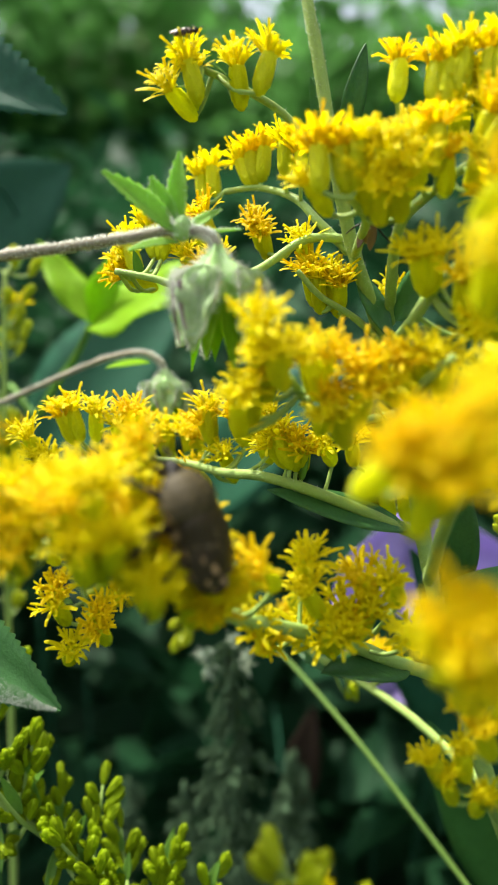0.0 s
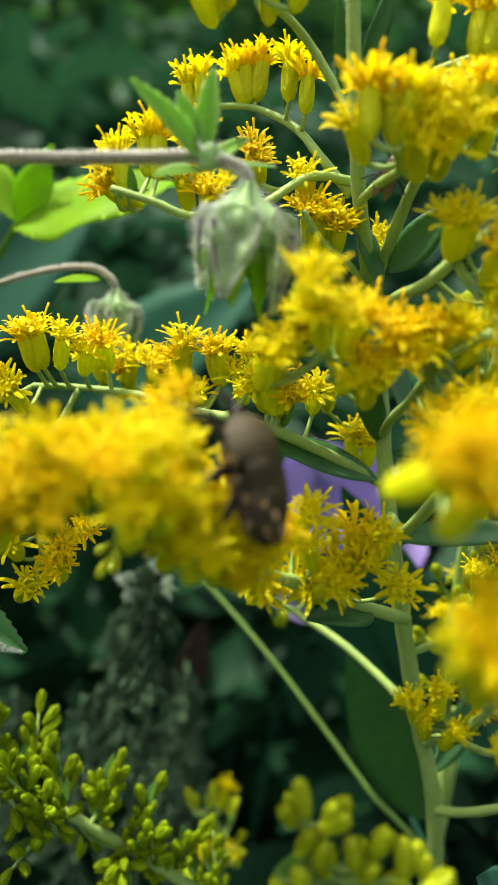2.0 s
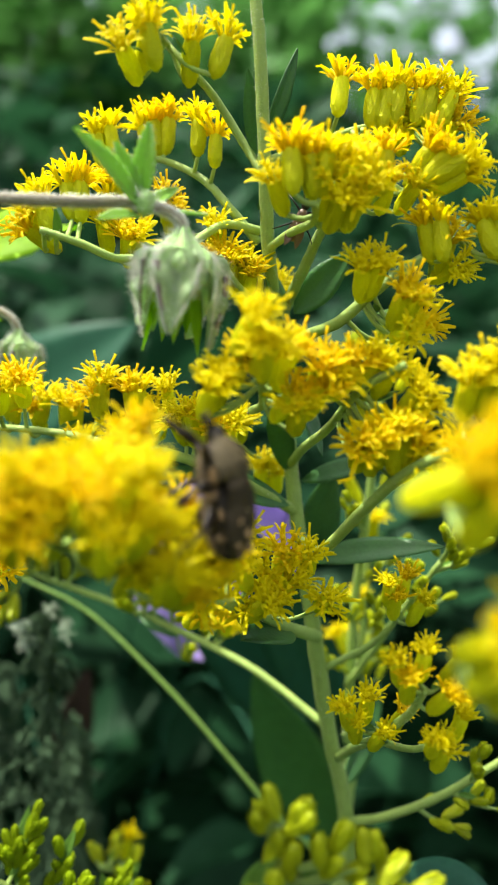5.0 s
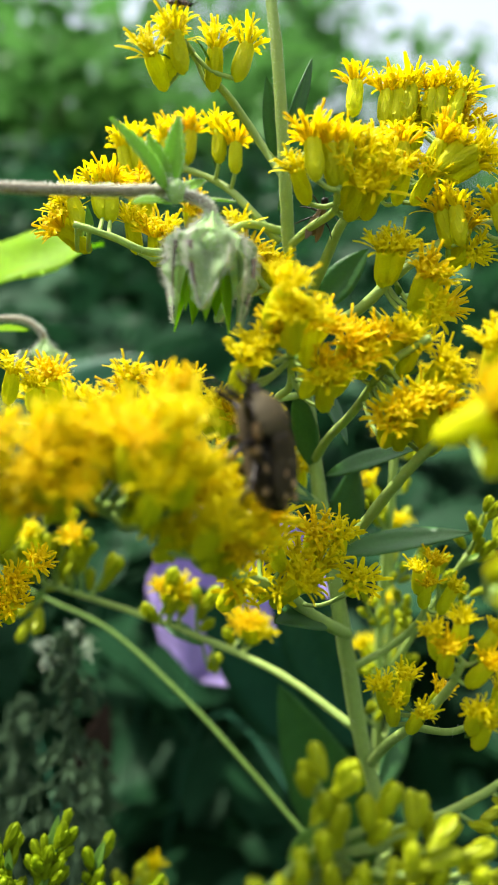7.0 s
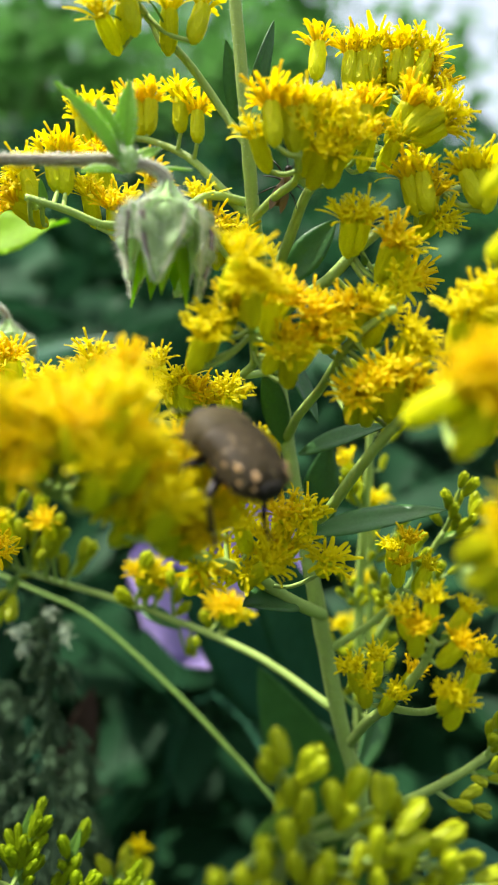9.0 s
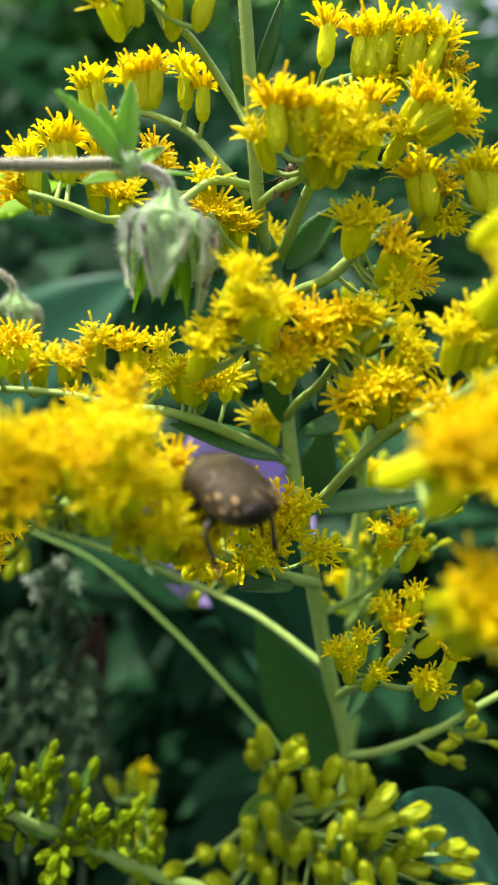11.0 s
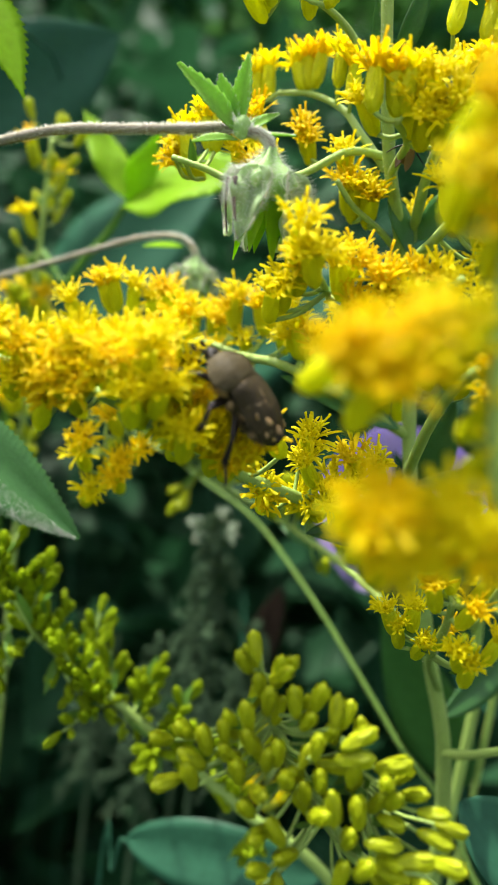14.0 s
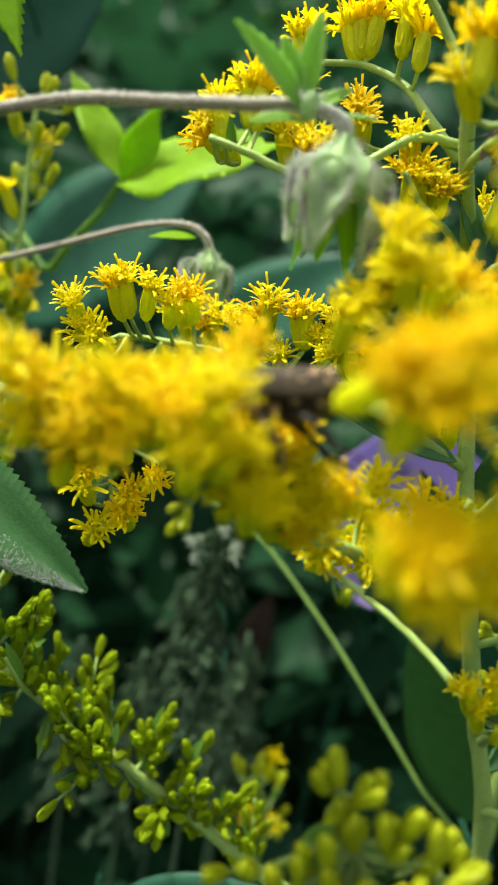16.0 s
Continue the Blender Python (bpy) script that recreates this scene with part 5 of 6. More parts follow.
def nodding_buds():
    nb = nodding_bud(-3.4, 57.6, 914.6, 0.94, 0.6, "nodding hairy flower bud with drooping purplish sepals")
    home = base_of(nb).inverted()
    pts = [(-75, 84, 905), (-50, 74, 910), (-32, 66.4, 914.4), (-21, 63.3, 915.6), (-13, 61.4, 916.4), (-8.5, 60.3, 916.9), (-5.2, 58.8, 916.5), (-3.8, 57.9, 915.6), (-3.4, 57.6, 914.5)]
    bm = bmesh.new()
    tube(bm, pts, 0.65, 0.5, 10, 8, 0.1)
    stalk = part("stalk", bm, STALK, nb, "dark hairy arching stalk")
    bm = bmesh.new()
    fuzz_line(bm, pts, 0.65, 0.5, 6500, 0.48, 0.026, 3)
    part("hairs", bm, HAIR, stalk, m=Matrix.Identity(4))
    for a, t, n, w in (((-7.6, 59.6, 916.4), (-15.3, 57.3, 922.4), (0.4, -0.8, 0.45), 2.9), ((-7.6, 60, 917), (-7.4, 59.5, 925.0), (-0.4, -0.9, 0.1), 2.4),
                       ((-8, 60, 917), (-10.6, 60, 922.6), (-0.3, -0.9, 0.3), 2.3), ((-7, 60, 916), (-0.8, 57.5, 916.6), (0, -0.4, 0.9), 1.2),
                       ((-7.5, 59.5, 915.6), (-12.6, 56.5, 914.2), (0, -0.5, 0.9), 2.0), ((-7, 60, 916.5), (-3, 62, 919.6), (0, -0.6, 0.8), 1.7)):
        lf = leaf(nb, a, t, n, w, BRACTLEAF, "bract", "downy pale green bract", bend=0.1, teeth=9, depth=0.12, fold=0.35)
        bm = bmesh.new()
        span = (Vector(t) - Vector(a)).length
        hr = random.Random(int(w * 100))
        for _ in range(150):
            f, c = hr.uniform(0.03, 0.98), hr.choice((-1, 1)) * hr.uniform(0.6, 1.0)
            x = c * w / 2 * math.sin(math.pi * f ** 0.8) ** 0.85
            hair(bm, Vector((x, f * span, abs(x) * 0.35 - 0.1 * span * f * f)), Vector((c, 0.5, hr.uniform(-0.2, 0.6))), hr.uniform(0.2, 0.55), 0.016)
        part("hairs", bm, HAIR, lf, m=Matrix.Identity(4))
    bm = ellipsoid(bmesh.new(), (-7.2, 59.4, 917), (1.1, 1.0, 1.4), 14, 10)
    knob = part("young_bud", bm, CALYX, nb, "small downy young bud at the joint")
    bm = bmesh.new()
    kr = random.Random(6)
    for _ in range(150):
        d = Vector((kr.gauss(0, 1), kr.gauss(0, 1), kr.gauss(0, 1))).normalized()
        hair(bm, Vector((-7.2, 59.4, 917)) + d * 1.1, d + Vector((0, 0, 0.4)), kr.uniform(0.5, 1.3), 0.026)
    part("hairs", bm, HAIR, knob, m=Matrix.Identity(4))
    nb = nodding_bud(-14.5, 104, 901.5, 0.78, 1.1, "second smaller nodding hairy bud on an arched stalk")
    pts = [(-60, 118, 890), (-42, 112, 897), (-27, 108, 903), (-19, 105.5, 904.6), (-15.5, 104.4, 903.2), (-14.5, 104, 901.2)]
    bm = bmesh.new()
    tube(bm, pts, 0.5, 0.45, 8, 8, 0.1)
    stalk = part("stalk", bm, STALK, nb, "grey-purple hairy stalk")
    bm = bmesh.new()
    fuzz_line(bm, pts, 0.5, 0.45, 1500, 0.6, 0.026, 5)
    part("hairs", bm, HAIR, stalk, m=Matrix.Identity(4))
    leaf(nb, (-17, 104.5, 903), (-24, 101, 902), (0, -0.5, 0.9), 2.2, BRIGHTLEAF, "bract", bend=0.1)


nodding_buds()


# ---- leaves and flowers behind ----
def single_leaf(name, base, tip, normal, width, mat, label, foot=None, **more):
    """One leaf on a stalk that goes down to the ground, behind it or along the points of foot."""
    lf = thing(name, *base, label, "leaf", "loose leaves")
    leaf(lf, base, tip, normal, width, mat, "blade", **more)
    st = bmesh.new()
    b, d = Vector(base), (Vector(tip) - Vector(base)).normalized()
    tube(st, [b + d * 0.5, *foot] if foot else [b + d * 0.5, b - d * 8 + Vector((0, 8, -6)), Vector((b.x - d.x * 25, b.y + 150, b.z - 60)), Vector((b.x - d.x * 30, b.y + 230, 300)), Vector((b.x - d.x * 30, b.y + 240, -60))], 0.3, 0.5, 8, 6)
    part("leaf_stalk", st, DARKLEAF, lf)
    return lf


def sunlit_downy_half(lf, length, width, side, seed):
    """Short pale hairs on the outer half of one side of a leaf's blade and along its rim."""
    bl = [c for c in lf.children if c.name.startswith("blade")][0]
    rng = random.Random(seed)
    bm = bmesh.new()
    # Down on the rim; across the half its paleness stands in for sun glint.
    for _ in range(3200):
        f, c = rng.uniform(0.1, 0.99), side * rng.uniform(0.05, 1.0) ** 0.6
        w = width / 2 * math.sin(math.pi * f ** 0.8) ** 0.85
        hair(bm, Vector((c * w, f * length, abs(c) * w * 0.18 - 0.08 * length * f * f)), Vector((side * 0.6, rng.uniform(-0.4, 0.8), rng.uniform(0.2, 1.0))), rng.uniform(0.15, 0.5), 0.03)
    part("down", bm, HAIR, bl, "pale down, on the broad half also imitating sun glint", Matrix.Identity(4))



sunlit_downy_half(single_leaf("serrated_leaf", (-52.8, 76.5, 874.8), (-23.7, 65.4, 859.7), (0.15, -0.97, 0.2), 11.5, LEAF, "dark green serrated leaf with pale downy edges", teeth=32, depth=0.055, bend=0.08, point=0.85), 34.6, 11.5, 1, 12)
single_leaf("serrated_leaf", (-64, 100, 956), (-28.0, 94, 940.6), (0.1, -0.95, 0.25), 15, DARKLEAF, "serrated dark green leaf", teeth=24, depth=0.08, bend=0.1)
single_leaf("serrated_leaf", (-51, 84, 938), (-39.2, 77.7, 919.8), (0.5, -0.6, 0.6), 8.5, BRIGHTLEAF, "narrow toothed bright green leaf", teeth=18, depth=0.1, bend=0.08, point=1.2)


def lobed_leaf():
    """A sunlit leaf of three pointed lobes on a long pale leaf stalk."""
    lf = thing("bright_leaf", -33, 132, 911, "sunlit bright green lobed leaf among dark weeds", "leaf", "loose leaves")
    for base, tip, w in (((-34.2, 132.8, 910), (-5, 112, 920.5), 15), ((-32.4, 132, 910.6), (-46, 141, 929.5), 7.5), ((-32.6, 132.2, 910.3), (-27, 127, 925), 7)):
        leaf(lf, base, tip, (0.1, -0.75, 0.6), w, BRIGHTLEAF, "lobe", bend=0.1, point=1.15, fold=0.1, wave=0.6, teeth=14, depth=0.03, seed=int(w))
    st = bmesh.new()
    tube(st, [(-33, 132, 911), (-37, 134, 904), (-46, 139, 892), (-62, 150, 860), (-70, 160, 500), (-70, 160, -60)], 0.7, 1.0, 8, 6)
    part("leaf_stalk", st, LEAFLET, lf, "pale green leaf stalk")


lobed_leaf()
single_leaf("withered_leaf", (14, 187, 768), (19, 183, 802), (-0.2, -0.9, 0.2), 11, WITHERED, "withered reddish-brown leaf hanging in the shade", bend=0.15)
single_leaf("broad_leaf", (64, 118, 815), (30, 108, 868), (-0.3, -0.8, 0.4), 16, DARKLEAF, "long smooth dark green leaf behind the stem", bend=0.1)
single_leaf("broad_leaf", (70, 150, 800), (26, 128, 850), (-0.3, -0.8, 0.4), 20, DARKLEAF, "long smooth dark green leaf behind the stem", bend=0.15)
single_leaf("broad_leaf", (-70, 215, 870), (-20, 198, 925), (0.1, -0.7, 0.6), 42, DARKLEAF, "broad dark teal-green leaf in soft light", bend=0.15)
single_leaf("broad_leaf", (-20, 240, 850), (28, 205, 905), (-0.1, -0.7, 0.6), 40, DARKLEAF, "broad dark teal-green leaf in soft light", bend=0.15)
single_leaf("broad_leaf", (-85, 170, 925), (-48, 178, 955), (0.2, -0.95, 0.1), 30, DARKLEAF, "broad dark teal-green leaf in soft light", bend=0.15)
single_leaf("broad_leaf", (-14, 90, 786), (28, 80, 792), (0.0, -0.85, 0.5), 13, DARKLEAF, "dark green leaf low among the stems", foot=[(-16, 92, 776), (-20, 98, 700), (-20, 100, -60)], bend=0.12)
single_leaf("broad_leaf", (36, 56, 831), (56, 49, 818), (-0.2, -0.6, 0.8), 12, DARKLEAF, "dark green goldenrod leaf low beside the buds", foot=[(40, 58, 822), (52, 62, 780), (58, 66, 600), (58, 70, -60)], bend=0.12)
single_leaf("broad_leaf", (56, 101, 799), (30.5, 97, 841), (-0.55, -0.75, 0.35), 15, LEAF, "broad smooth green leaf standing behind the stem", bend=0.08)


def far_goldenrod(pts, buds, size, seed, label):
    """A goldenrod farther back with small half-open buds along its top."""
    fg = thing("goldenrod", pts[0][0], pts[0][1], 0, label, "wildflower", "goldenrods")
    line = branch(fg, pts, 0.85, 0.45, 0, "stem")
    rng = random.Random(seed)
    top = line[-28:]
    rows = []
    for _ in range(buds):
        c = rng.choice(top)
        a = rng.uniform(0, 6.28)
        o = Vector((math.cos(a), math.sin(a), rng.uniform(0.2, 1.2))).normalized()
        p = c + o * rng.uniform(1.5, 6)
        rows.append((*p, o.x * 0.6, o.y * 0.6, o.z + 0.6))
    flower_heads(fg, rows[: buds // 5], line, size)
    flower_buds(fg, rows[buds // 5:], line, size)
    return fg


far_goldenrod([(-60, 130, -40), (-58, 125, 500), (-54, 135, 800), (-52, 130, 870), (-50, 126, 888), (-48.5, 126, 921)], 70, 1.0, 41, "blurred goldenrod with yellow-green buds behind the others")
far_goldenrod([(10, 170, -40), (8, 165, 500), (22, 150, 720), (18, 125, 770), (14, 116, 788), (8, 112, 795)], 24, 0.9, 42, "low blurred goldenrod with dull yellow flowers")
far_goldenrod([(70, 120, -40), (66, 115, 500), (58, 100, 800), (50, 92, 850), (44, 88, 890), (38, 84, 905)], 44, 0.9, 43, "blurred goldenrod with yellow flowers beside the main stem")


def lilac_flower(x, y, z, r, way, seed):
    fl = thing("lilac_flower", x, y, z, "soft lilac-purple open flower among dark leaves", "wildflower")
    rng = random.Random(seed)
    m = Matrix.Translation((x * MM, y * MM, z * MM)) @ frame_of(way)
    inv = Matrix.Translation((x * MM, y * MM, z * MM)).inverted()
    for k in range(5):
        a = 2 * math.pi * k / 5 + rng.uniform(-0.1, 0.1)
        o = Vector((math.cos(a), math.sin(a), 0))
        p = part("petal", blade(r, r * 1.25, fold=-0.12, bend=-0.12, waist=0.66, segs=12, wave=0.5, seed=k), PURPLE, fl)
        p.matrix_basis = inv @ m @ oriented(o * 1.0, o + Vector((0, 0, 0.45)), Vector((0, 0, 1)))
    bm = bmesh.new()
    tube(bm, [(x, y, z), (x + 3, y + 8, z - 8), (x + 10, y + 110, z - 50), (x + 12, y + 180, 300), (x + 14, y + 184, -60)], 0.4, 0.6, 8, 6)
    part("stem", bm, DARKLEAF, fl)


lilac_flower(47, 160, 841, 26, (-0.25, -0.93, 0.2), 1)


def mugwort(x, y, z, height, lean, seed, label):
    """A grey-green spike of drooping leafy clusters."""
    mw = thing("mugwort", x, y, 0, label, "weed", "mugwort")
    rng = random.Random(seed)
    top = Vector((x + lean, y, z))
    pts = [(x, y, -40), (x, y, z * 0.6), (x + lean * 0.4, y, z - height * 0.5), tuple(top - Vector((0, 0, 5)))]
    bm = bmesh.new()
    tube(bm, pts, 1.2, 0.4, 8, 8)
    part("stem", bm, MUG, mw)
    line = smooth_line(pts, 40)
    for i in range(34):
        f = i / 33
        c = min(line, key=lambda q: abs(q.z - (z - height * f)))
        a = i * 2.4
        o = Vector((math.cos(a), math.sin(a), 0))
        s = 2.2 + 7.5 * f ** 0.7
        bm = bmesh.new()
        for q in range(24):
            g = q / 23
            p = c + o * s * g * 1.1 + Vector((0, 0, 2.0 * g - 6.5 * g * g)) * (0.4 + f) + Vector((rng.uniform(-1, 1), rng.uniform(-1, 1), rng.uniform(-1, 1))) * 1.1
            d = (Vector((rng.uniform(-0.6, 0.6), rng.uniform(-0.6, 0.6), -1)) + o * 0.5).normalized()
            side = d.orthogonal().normalized()
            side = (side * math.cos(q) + d.cross(side) * math.sin(q))
            strap(bm, p, side, d, rng.uniform(2.0, 3.6), rng.uniform(0.7, 1.15), rng.uniform(-0.6, 0.6), 0.3, 4, 0.15)
        part("leaf", bm, MUG, mw)
    if seed == 1:
        for i in range(9):
            c = top + Vector((rng.uniform(-5, 6), rng.uniform(-4, 1), rng.uniform(-6, 1)))
            bm = bmesh.new()
            for q in range(14):
                d = Vector((rng.uniform(-1, 1), rng.uniform(-1, 1), rng.uniform(-1.6, 0.3))).normalized()
                strap(bm, c + d * 0.3, d.orthogonal(), d, rng.uniform(1.4, 2.8), rng.uniform(0.4, 0.7), rng.uniform(-0.8, 0.8), 0.3, 4, 0.2)
            part("woolly_tuft", bm, WOOL, mw, "pale woolly tip")


for mx, my, mz, mh, ml, ms in ((-1, 124, 846, 62, -4, 1), (-18, 150, 795, 46, 3, 2), (14, 172, 790, 42, -2, 3), (-38, 180, 780, 50, 4, 4), (8, 150, 800, 40, 3, 5), (-8, 170, 812, 56, 2, 6)):
    mugwort(mx, my, mz, mh, ml, ms, "grey-green mugwort spike with drooping leaf clusters")


# ---- undergrowth, shrubs and trees ----
def leaf_cloud(name, count, spot, size, mat, label, category, seed, parent=None):
    """Many small folded leaves in one mesh; spot(rng) gives a place in metres, size the leaf's length in metres."""
    rng = random.Random(seed)
    verts, faces = [], []
    for _ in range(count):
        p = Vector(spot(rng))
        s = size * rng.uniform(0.5, 1.4)
        way = Vector((rng.uniform(-1, 1), rng.uniform(-1, 1), rng.uniform(-0.7, 0.5))).normalized()
        nor = (Vector((rng.uniform(-0.7, 0.7), rng.uniform(-0.9, 0.5), 1)) - way * way.z).normalized()
        side = way.cross(nor).normalized() * s * rng.uniform(0.16, 0.3)
        nor = side.cross(way).normalized()
        i = len(verts)
        dip = nor * s * 0.12
        verts += [p, p + way * s * 0.35 + side + dip, p + way * s * 0.72 + side * 0.75 + dip * 0.6, p + way * s - dip, p + way * s * 0.72 - side * 0.75 + dip * 0.6, p + way * s * 0.35 - side + dip, p + way * s * 0.45]
        faces += [(i, i + 6, i + 1), (i + 1, i + 6, i + 2), (i + 6, i + 3, i + 2), (i + 6, i + 4, i + 3), (i + 5, i + 4, i + 6), (i, i + 5, i + 6)]
    me = bpy.data.meshes.new(name)
    me.from_pydata([tuple(v) for v in verts], [], faces)
    me.materials.append(mat)
    me.polygons.foreach_set("use_smooth", [True] * len(me.polygons))
    if parent:
        return place(name, me, parent)
    return tagged(new(name, me), label, category, kind="stuff")


def ring_spot(a0, a1, r0, r1, top, rise, low):
    """A scatter of places between two bearings and two distances (metres), up to an uneven height."""
    def spot(rng):
        a, q = radians(rng.uniform(a0, a1)), rng.uniform(r0, r1)
        x, y = math.sin(a) * q, math.cos(a) * q
        h = top + rise * (q - r0) + 0.14 * noise.noise(Vector((x * 4, y * 4, 2)))
        return (x, y, rng.uniform(low, max(low + 0.05, h)))
    return spot


leaf_cloud("undergrowth", 4200, ring_spot(-72, 78, 0.31, 0.98, 0.85, 0.34, 0.35), 0.07, SHADED_FOLIAGE, "dense green weeds behind the goldenrod, darkened in colour for shade", "undergrowth", 21)
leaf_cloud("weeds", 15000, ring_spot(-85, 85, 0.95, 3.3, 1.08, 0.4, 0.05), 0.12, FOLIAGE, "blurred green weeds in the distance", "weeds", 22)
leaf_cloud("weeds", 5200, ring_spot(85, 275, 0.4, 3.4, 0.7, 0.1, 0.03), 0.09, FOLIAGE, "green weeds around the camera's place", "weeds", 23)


def tree(x, y, height, radius, seed):
    tr = thing("tree", x * 1000, y * 1000, 0, "blurred leafy green tree against the sky", "tree", "trees")
    rng = random.Random(seed)
    bm = bmesh.new()
    tube(bm, [(x * 1000, y * 1000, -100), (x * 1000 + 100, y * 1000, height * 450), (x * 1000 + rng.uniform(-300, 300), y * 1000, height * 900)], 130, 30, 10, 6, 0.2)
    for _ in range(7):
        z = rng.uniform(0.35, 0.8) * height * 1000
        a = rng.uniform(0, 6.28)
        r = radius * 800
        tube(bm, [(x * 1000 + 80, y * 1000, z), (x * 1000 + math.cos(a) * r * 0.5, y * 1000 + math.sin(a) * r * 0.5, z + 300), (x * 1000 + math.cos(a) * r, y * 1000 + math.sin(a) * r, z + 700)], 50, 12, 6, 4)
    part("trunk", bm, BARK, tr)
    knots = [(rng.uniform(-1, 1) * radius * 0.7, rng.uniform(-1, 1) * radius * 0.7, rng.uniform(0.25, 0.95) * height, rng.uniform(0.3, 0.5) * radius) for _ in range(12)]

    def spot(q):
        cx, cy, cz, cr = q.choice(knots)
        d = Vector((q.gauss(0, 1), q.gauss(0, 1), q.gauss(0, 1))).normalized() * cr * q.random() ** 0.4
        return (x + cx + d.x, y + cy + d.y, max(0.3, cz + d.z))

    leaf_cloud("crown", 2600, spot, 0.24, TREELEAF, "", "", seed + 50, tr)


def shrub(x, y, height, radius, leaves, seed):
    sh = thing("shrub", x * 1000, y * 1000, 0, "leafy dark green shrub behind the flowers", "shrub", "shrubs")
    rng = random.Random(seed)
    ends = []
    for k in range(9):
        a, q = rng.uniform(0, 6.28), rng.uniform(0.3, 1.0) * radius
        h = height * rng.uniform(0.55, 1.0)
        ex, ey = x + math.cos(a) * q, y + math.sin(a) * q
        bm = bmesh.new()
        tube(bm, [(x * 1000, y * 1000, -60), (x * 1000 + (ex - x) * 400, y * 1000 + (ey - y) * 400, h * 450), (ex * 1000, ey * 1000, h * 950)], 22, 6, 6, 4, 0.1)
        part("shrub_stem", bm, BARK, sh)
        ends.append((Vector((x, y, 0)), Vector((ex, ey, h))))

    def spot(q):
        a, b = q.choice(ends)
        f = q.uniform(0.25, 1.02)
        d = Vector((q.gauss(0, 1), q.gauss(0, 1), q.gauss(0, 0.8))) * radius * 0.24
        p = a.lerp(b, f) + d
        return (p.x, p.y, max(0.05, p.z))

    leaf_cloud("crown", leaves, spot, 0.13, TREELEAF, "", "", seed + 70, sh)


for sx, sy, sh_, sr, sn, ss in ((-3.4, 2.9, 2.7, 0.8, 3200, 31), (-2.2, 3.4, 2.9, 0.9, 4200, 32), (-1.0, 3.3, 2.8, 0.8, 4200, 33), (0.1, 3.2, 2.6, 0.8, 7000, 34), (1.1, 3.3, 2.5, 0.8, 4000, 35),
                                (1.75, 3.3, 2.7, 0.65, 4600, 36), (3.1, 3.0, 2.0, 0.7, 3000, 37), (4.0, 2.4, 2.3, 0.8, 3000, 38), (1.9, 4.7, 4.2, 0.8, 4800, 51), (3.1, 4.5, 2.6, 0.9, 3400, 52), (-0.4, 4.7, 4.0, 0.9, 6400, 53), (-2.0, 4.8, 3.9, 0.9, 6000, 54), (4.6, 4.2, 2.7, 0.9, 3200, 55), (-4.2, 2.0, 2.6, 0.9, 3000, 39)):
    shrub(sx, sy, sh_, sr, sn, ss)

for tx, ty, th, trad, ts in ((-6.5, 9, 6.0, 2.4, 1), (-3.2, 8, 5.0, 2.2, 2), (0.4, 9.5, 5.2, 2.4, 3), (3.4, 9, 4.6, 2.2, 4), (7.0, 10, 4.2, 2.3, 5), (10.5, 9, 5.4, 2.5, 6), (-10.5, 10, 6.4, 2.6, 7)):
    tree(tx, ty, th, trad, ts)


# ---- what moves ----
def stance(x, y, z, f, u):
    """A pose at millimetres x, y, z with its y along f and its z along u."""
    return oriented((x, y, z), f, u)


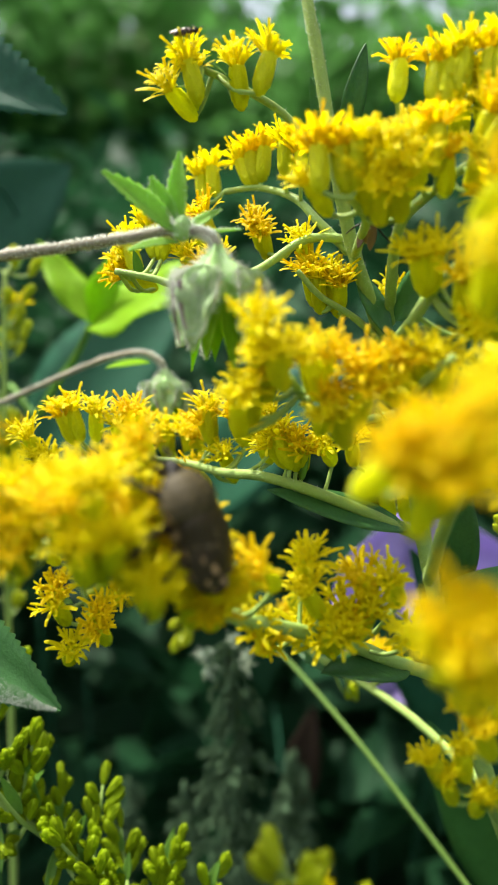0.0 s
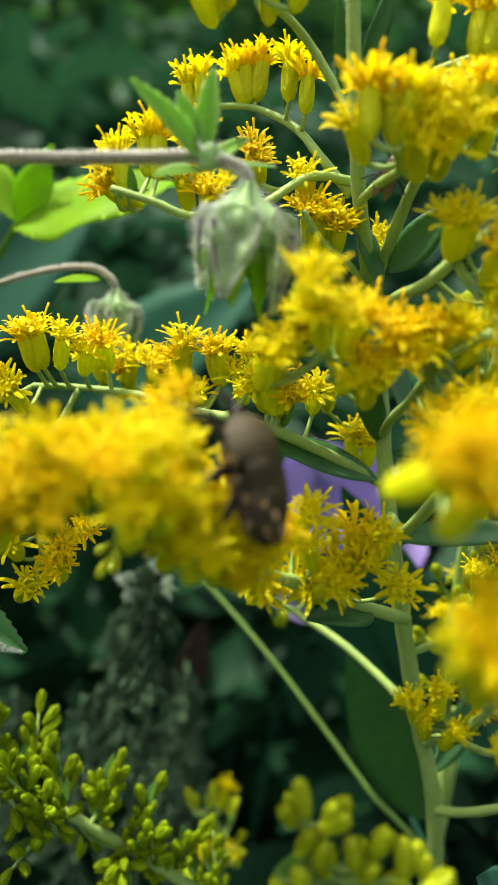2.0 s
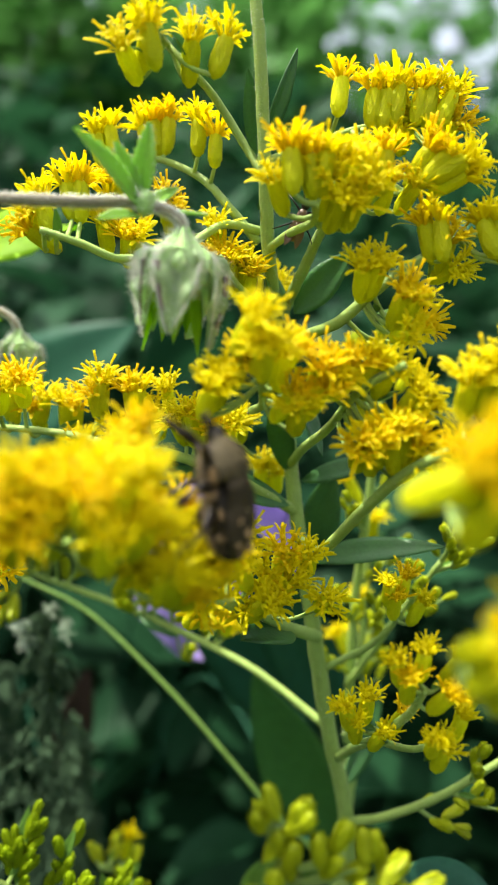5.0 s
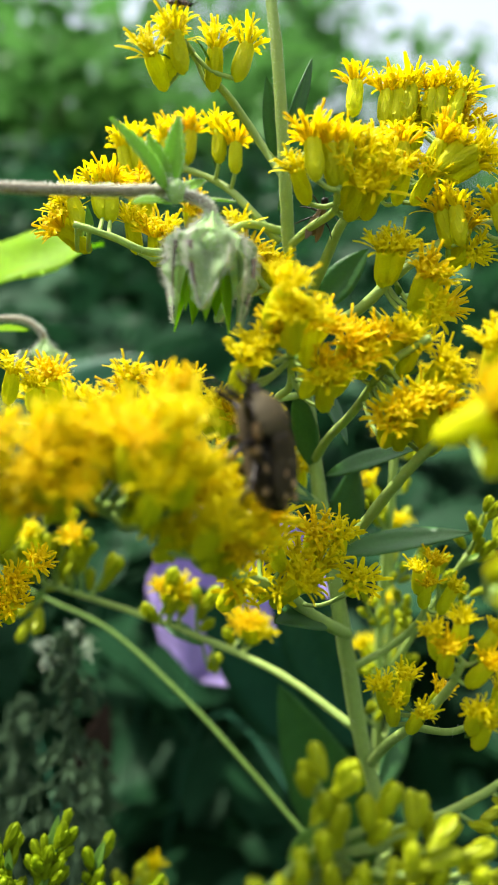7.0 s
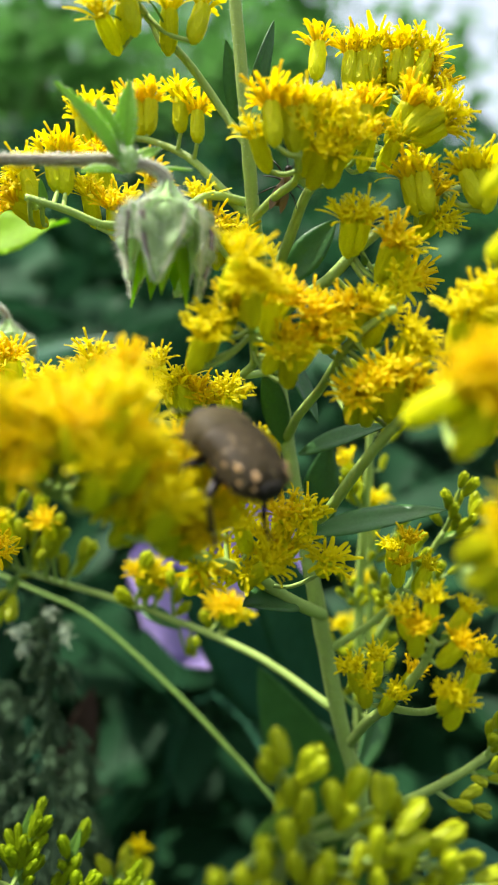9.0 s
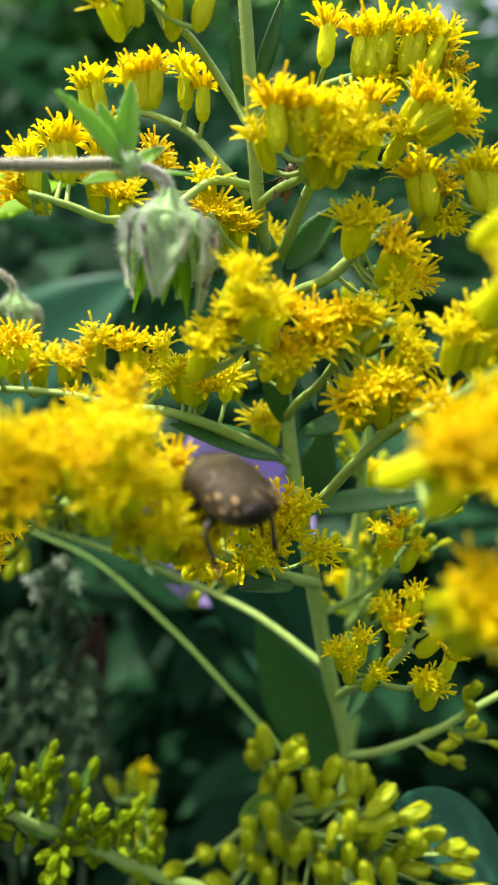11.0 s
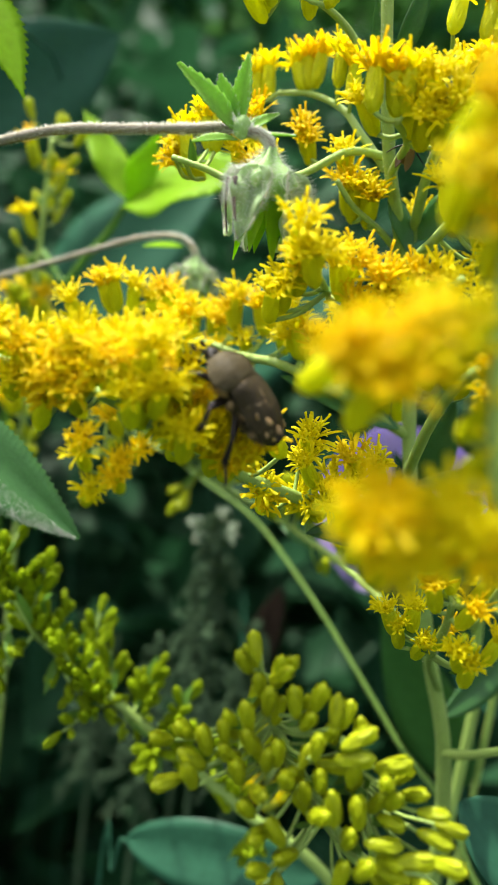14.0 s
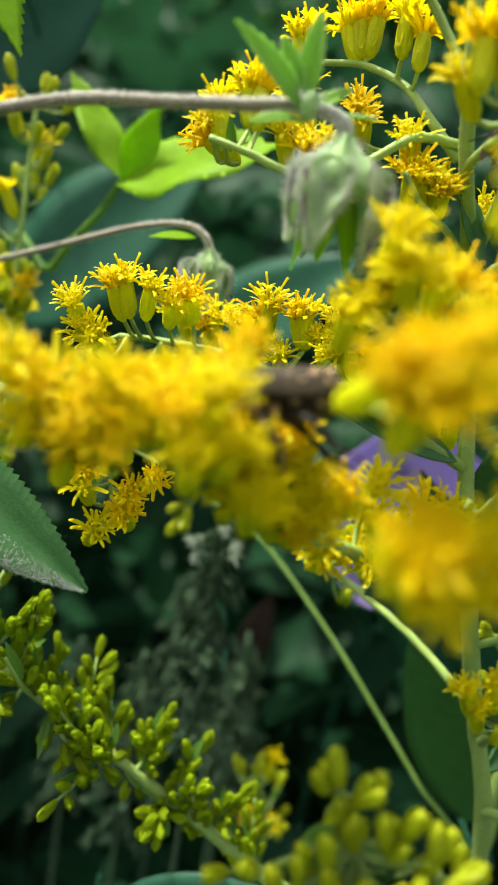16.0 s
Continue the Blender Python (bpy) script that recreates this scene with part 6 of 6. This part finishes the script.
def motions():
    rows = [
        (0, -6.5, 41.7, 887.2, -0.34, 0.02, 0.94, 0.93, -0.15, 0.32),
        (0.5, -6.1, 41.7, 887.6, -0.34, 0.02, 0.94, 0.93, -0.15, 0.32),
        (1, -6.1, 41.7, 888.0, -0.36, 0.12, 0.92, 0.92, -0.12, 0.36),
        (1.5, -5.7, 41.7, 887.3, -0.36, 0.12, 0.92, 0.92, -0.12, 0.36),
        (2, -5.5, 41.2, 888.8, -0.30, 0.28, 0.91, 0.90, -0.24, 0.37),
        (2.5, -5.8, 40.9, 890.8, -0.24, 0.27, 0.93, 0.96, -0.10, 0.28),
        (3, -5.6, 40.7, 891.1, -0.22, 0.28, 0.93, 0.97, -0.04, 0.25),
        (3.5, -5.1, 40.7, 890.2, -0.18, 0.28, 0.94, 0.98, -0.04, 0.19),
        (4, -5.8, 41.1, 889.7, -0.18, 0.28, 0.94, 0.96, -0.17, 0.24),
        (4.2, -5.6, 41.1, 889.4, -0.17, 0.27, 0.95, 0.95, -0.19, 0.23),
        (6.3, -4.6, 41.5, 890.2, -0.25, 0.06, 0.97, 0.94, -0.20, 0.27),
        (6.5, -5.4, 41.6, 890.5, -0.27, 0.07, 0.96, 0.94, -0.20, 0.27),
        (7, -4.2, 41.6, 889.6, -0.27, 0.08, 0.96, 0.94, -0.20, 0.27),
        (7.5, -2.9, 41.9, 889.2, -0.29, 0.13, 0.95, 0.90, -0.30, 0.30),
        (8, -2.4, 42.2, 888.3, -0.37, 0.23, 0.90, 0.84, -0.42, 0.36),
        (8.2, -2.1, 42.4, 887.7, -0.41, 0.36, 0.84, 0.72, -0.55, 0.45),
        (10.3, -0.9, 41.4, 885.2, -0.19, 0.97, 0.17, -0.03, -0.18, 0.98),
        (10.5, -0.9, 41.4, 884.9, -0.19, 0.97, 0.16, -0.04, -0.17, 0.99),
        (11, -0.8, 41.4, 884.4, -0.16, 0.98, 0.14, -0.05, -0.15, 0.99),
        (11.5, -1.4, 41.3, 884.6, -0.27, 0.96, 0.10, -0.15, -0.14, 0.98),
        (12, -1.3, 41.6, 884.4, -0.66, 0.75, 0.05, -0.25, -0.28, 0.93),
        (12.5, -1.9, 41.6, 884.0, -0.80, 0.34, 0.42, 0.25, -0.45, 0.85),
        (13, -2.2, 42.0, 884.3, -0.74, 0.27, 0.58, 0.42, -0.50, 0.76),
        (13.5, -2.2, 41.9, 885.2, -0.57, 0.12, 0.82, 0.76, -0.42, 0.47),
        (14, -4.0, 41.0, 886.4, -0.70, 0.09, 0.71, 0.72, -0.12, 0.68),
        (14.5, -3.9, 40.4, 888.3, -0.97, -0.02, 0.24, 0.23, 0.02, 0.97),
        (15, -6.4, 41.2, 889.9, -1.00, -0.08, -0.03, -0.03, 0.35, 0.94),
        (15.5, -7.1, 41.2, 890.7, -0.99, 0.03, -0.11, -0.11, 0.42, 0.90),
        (16, -6.8, 42.0, 889.8, -0.96, 0.02, -0.28, -0.26, 0.40, 0.88),
    ]
    sway = [
        (0, 7.9, 4.6, 0.1),
        (0.5, 5.8, -0.2, 0.1),
        (1, 7.0, 9.4, -3.9),
        (1.5, 6.3, 10.6, -3.9),
        (2, 3.1, 3.7, -0.4),
        (3.5, 6.0, 5.1, -0.9),
        (4.2, 1.7, 0.4, 1.5),
        (6.3, 1.4, -6.2, 1.1),
        (6.5, 0.2, -5.0, -0.4),
        (7, 5.0, 1.0, -0.2),
        (8.2, 6.8, 2.0, -0.9),
        (10.3, 6.8, -1.1, -0.7),
        (10.5, 4.3, -2.1, -0.7),
        (11, 5.3, 0.7, -1.4),
        (11.5, 2.0, -2.9, 0.6),
        (12, 2.6, -3.0, -0.8),
        (12.5, 4.8, -3.4, -0.9),
        (13, 2.5, -5.2, -0.5),
        (13.5, 2.8, -4.4, 0.2),
        (14, 1.8, -4.2, 0.0),
        (14.5, 1.5, -0.1, 0.0),
        (15, -0.1, 5.0, 0.9),
        (15.5, -2.6, 2.9, 2.3),
        (16, -4.0, 7.9, 0.8),
    ]
    walk(BEETLE, [(r[0], stance(r[1], r[2], r[3], r[4:7], r[7:10])) for r in rows])
    walk(NEAR, [(t, Matrix.Translation(((40 + x) * MM, (y - 10) * MM, z * MM))) for t, x, y, z in sway])


motions()
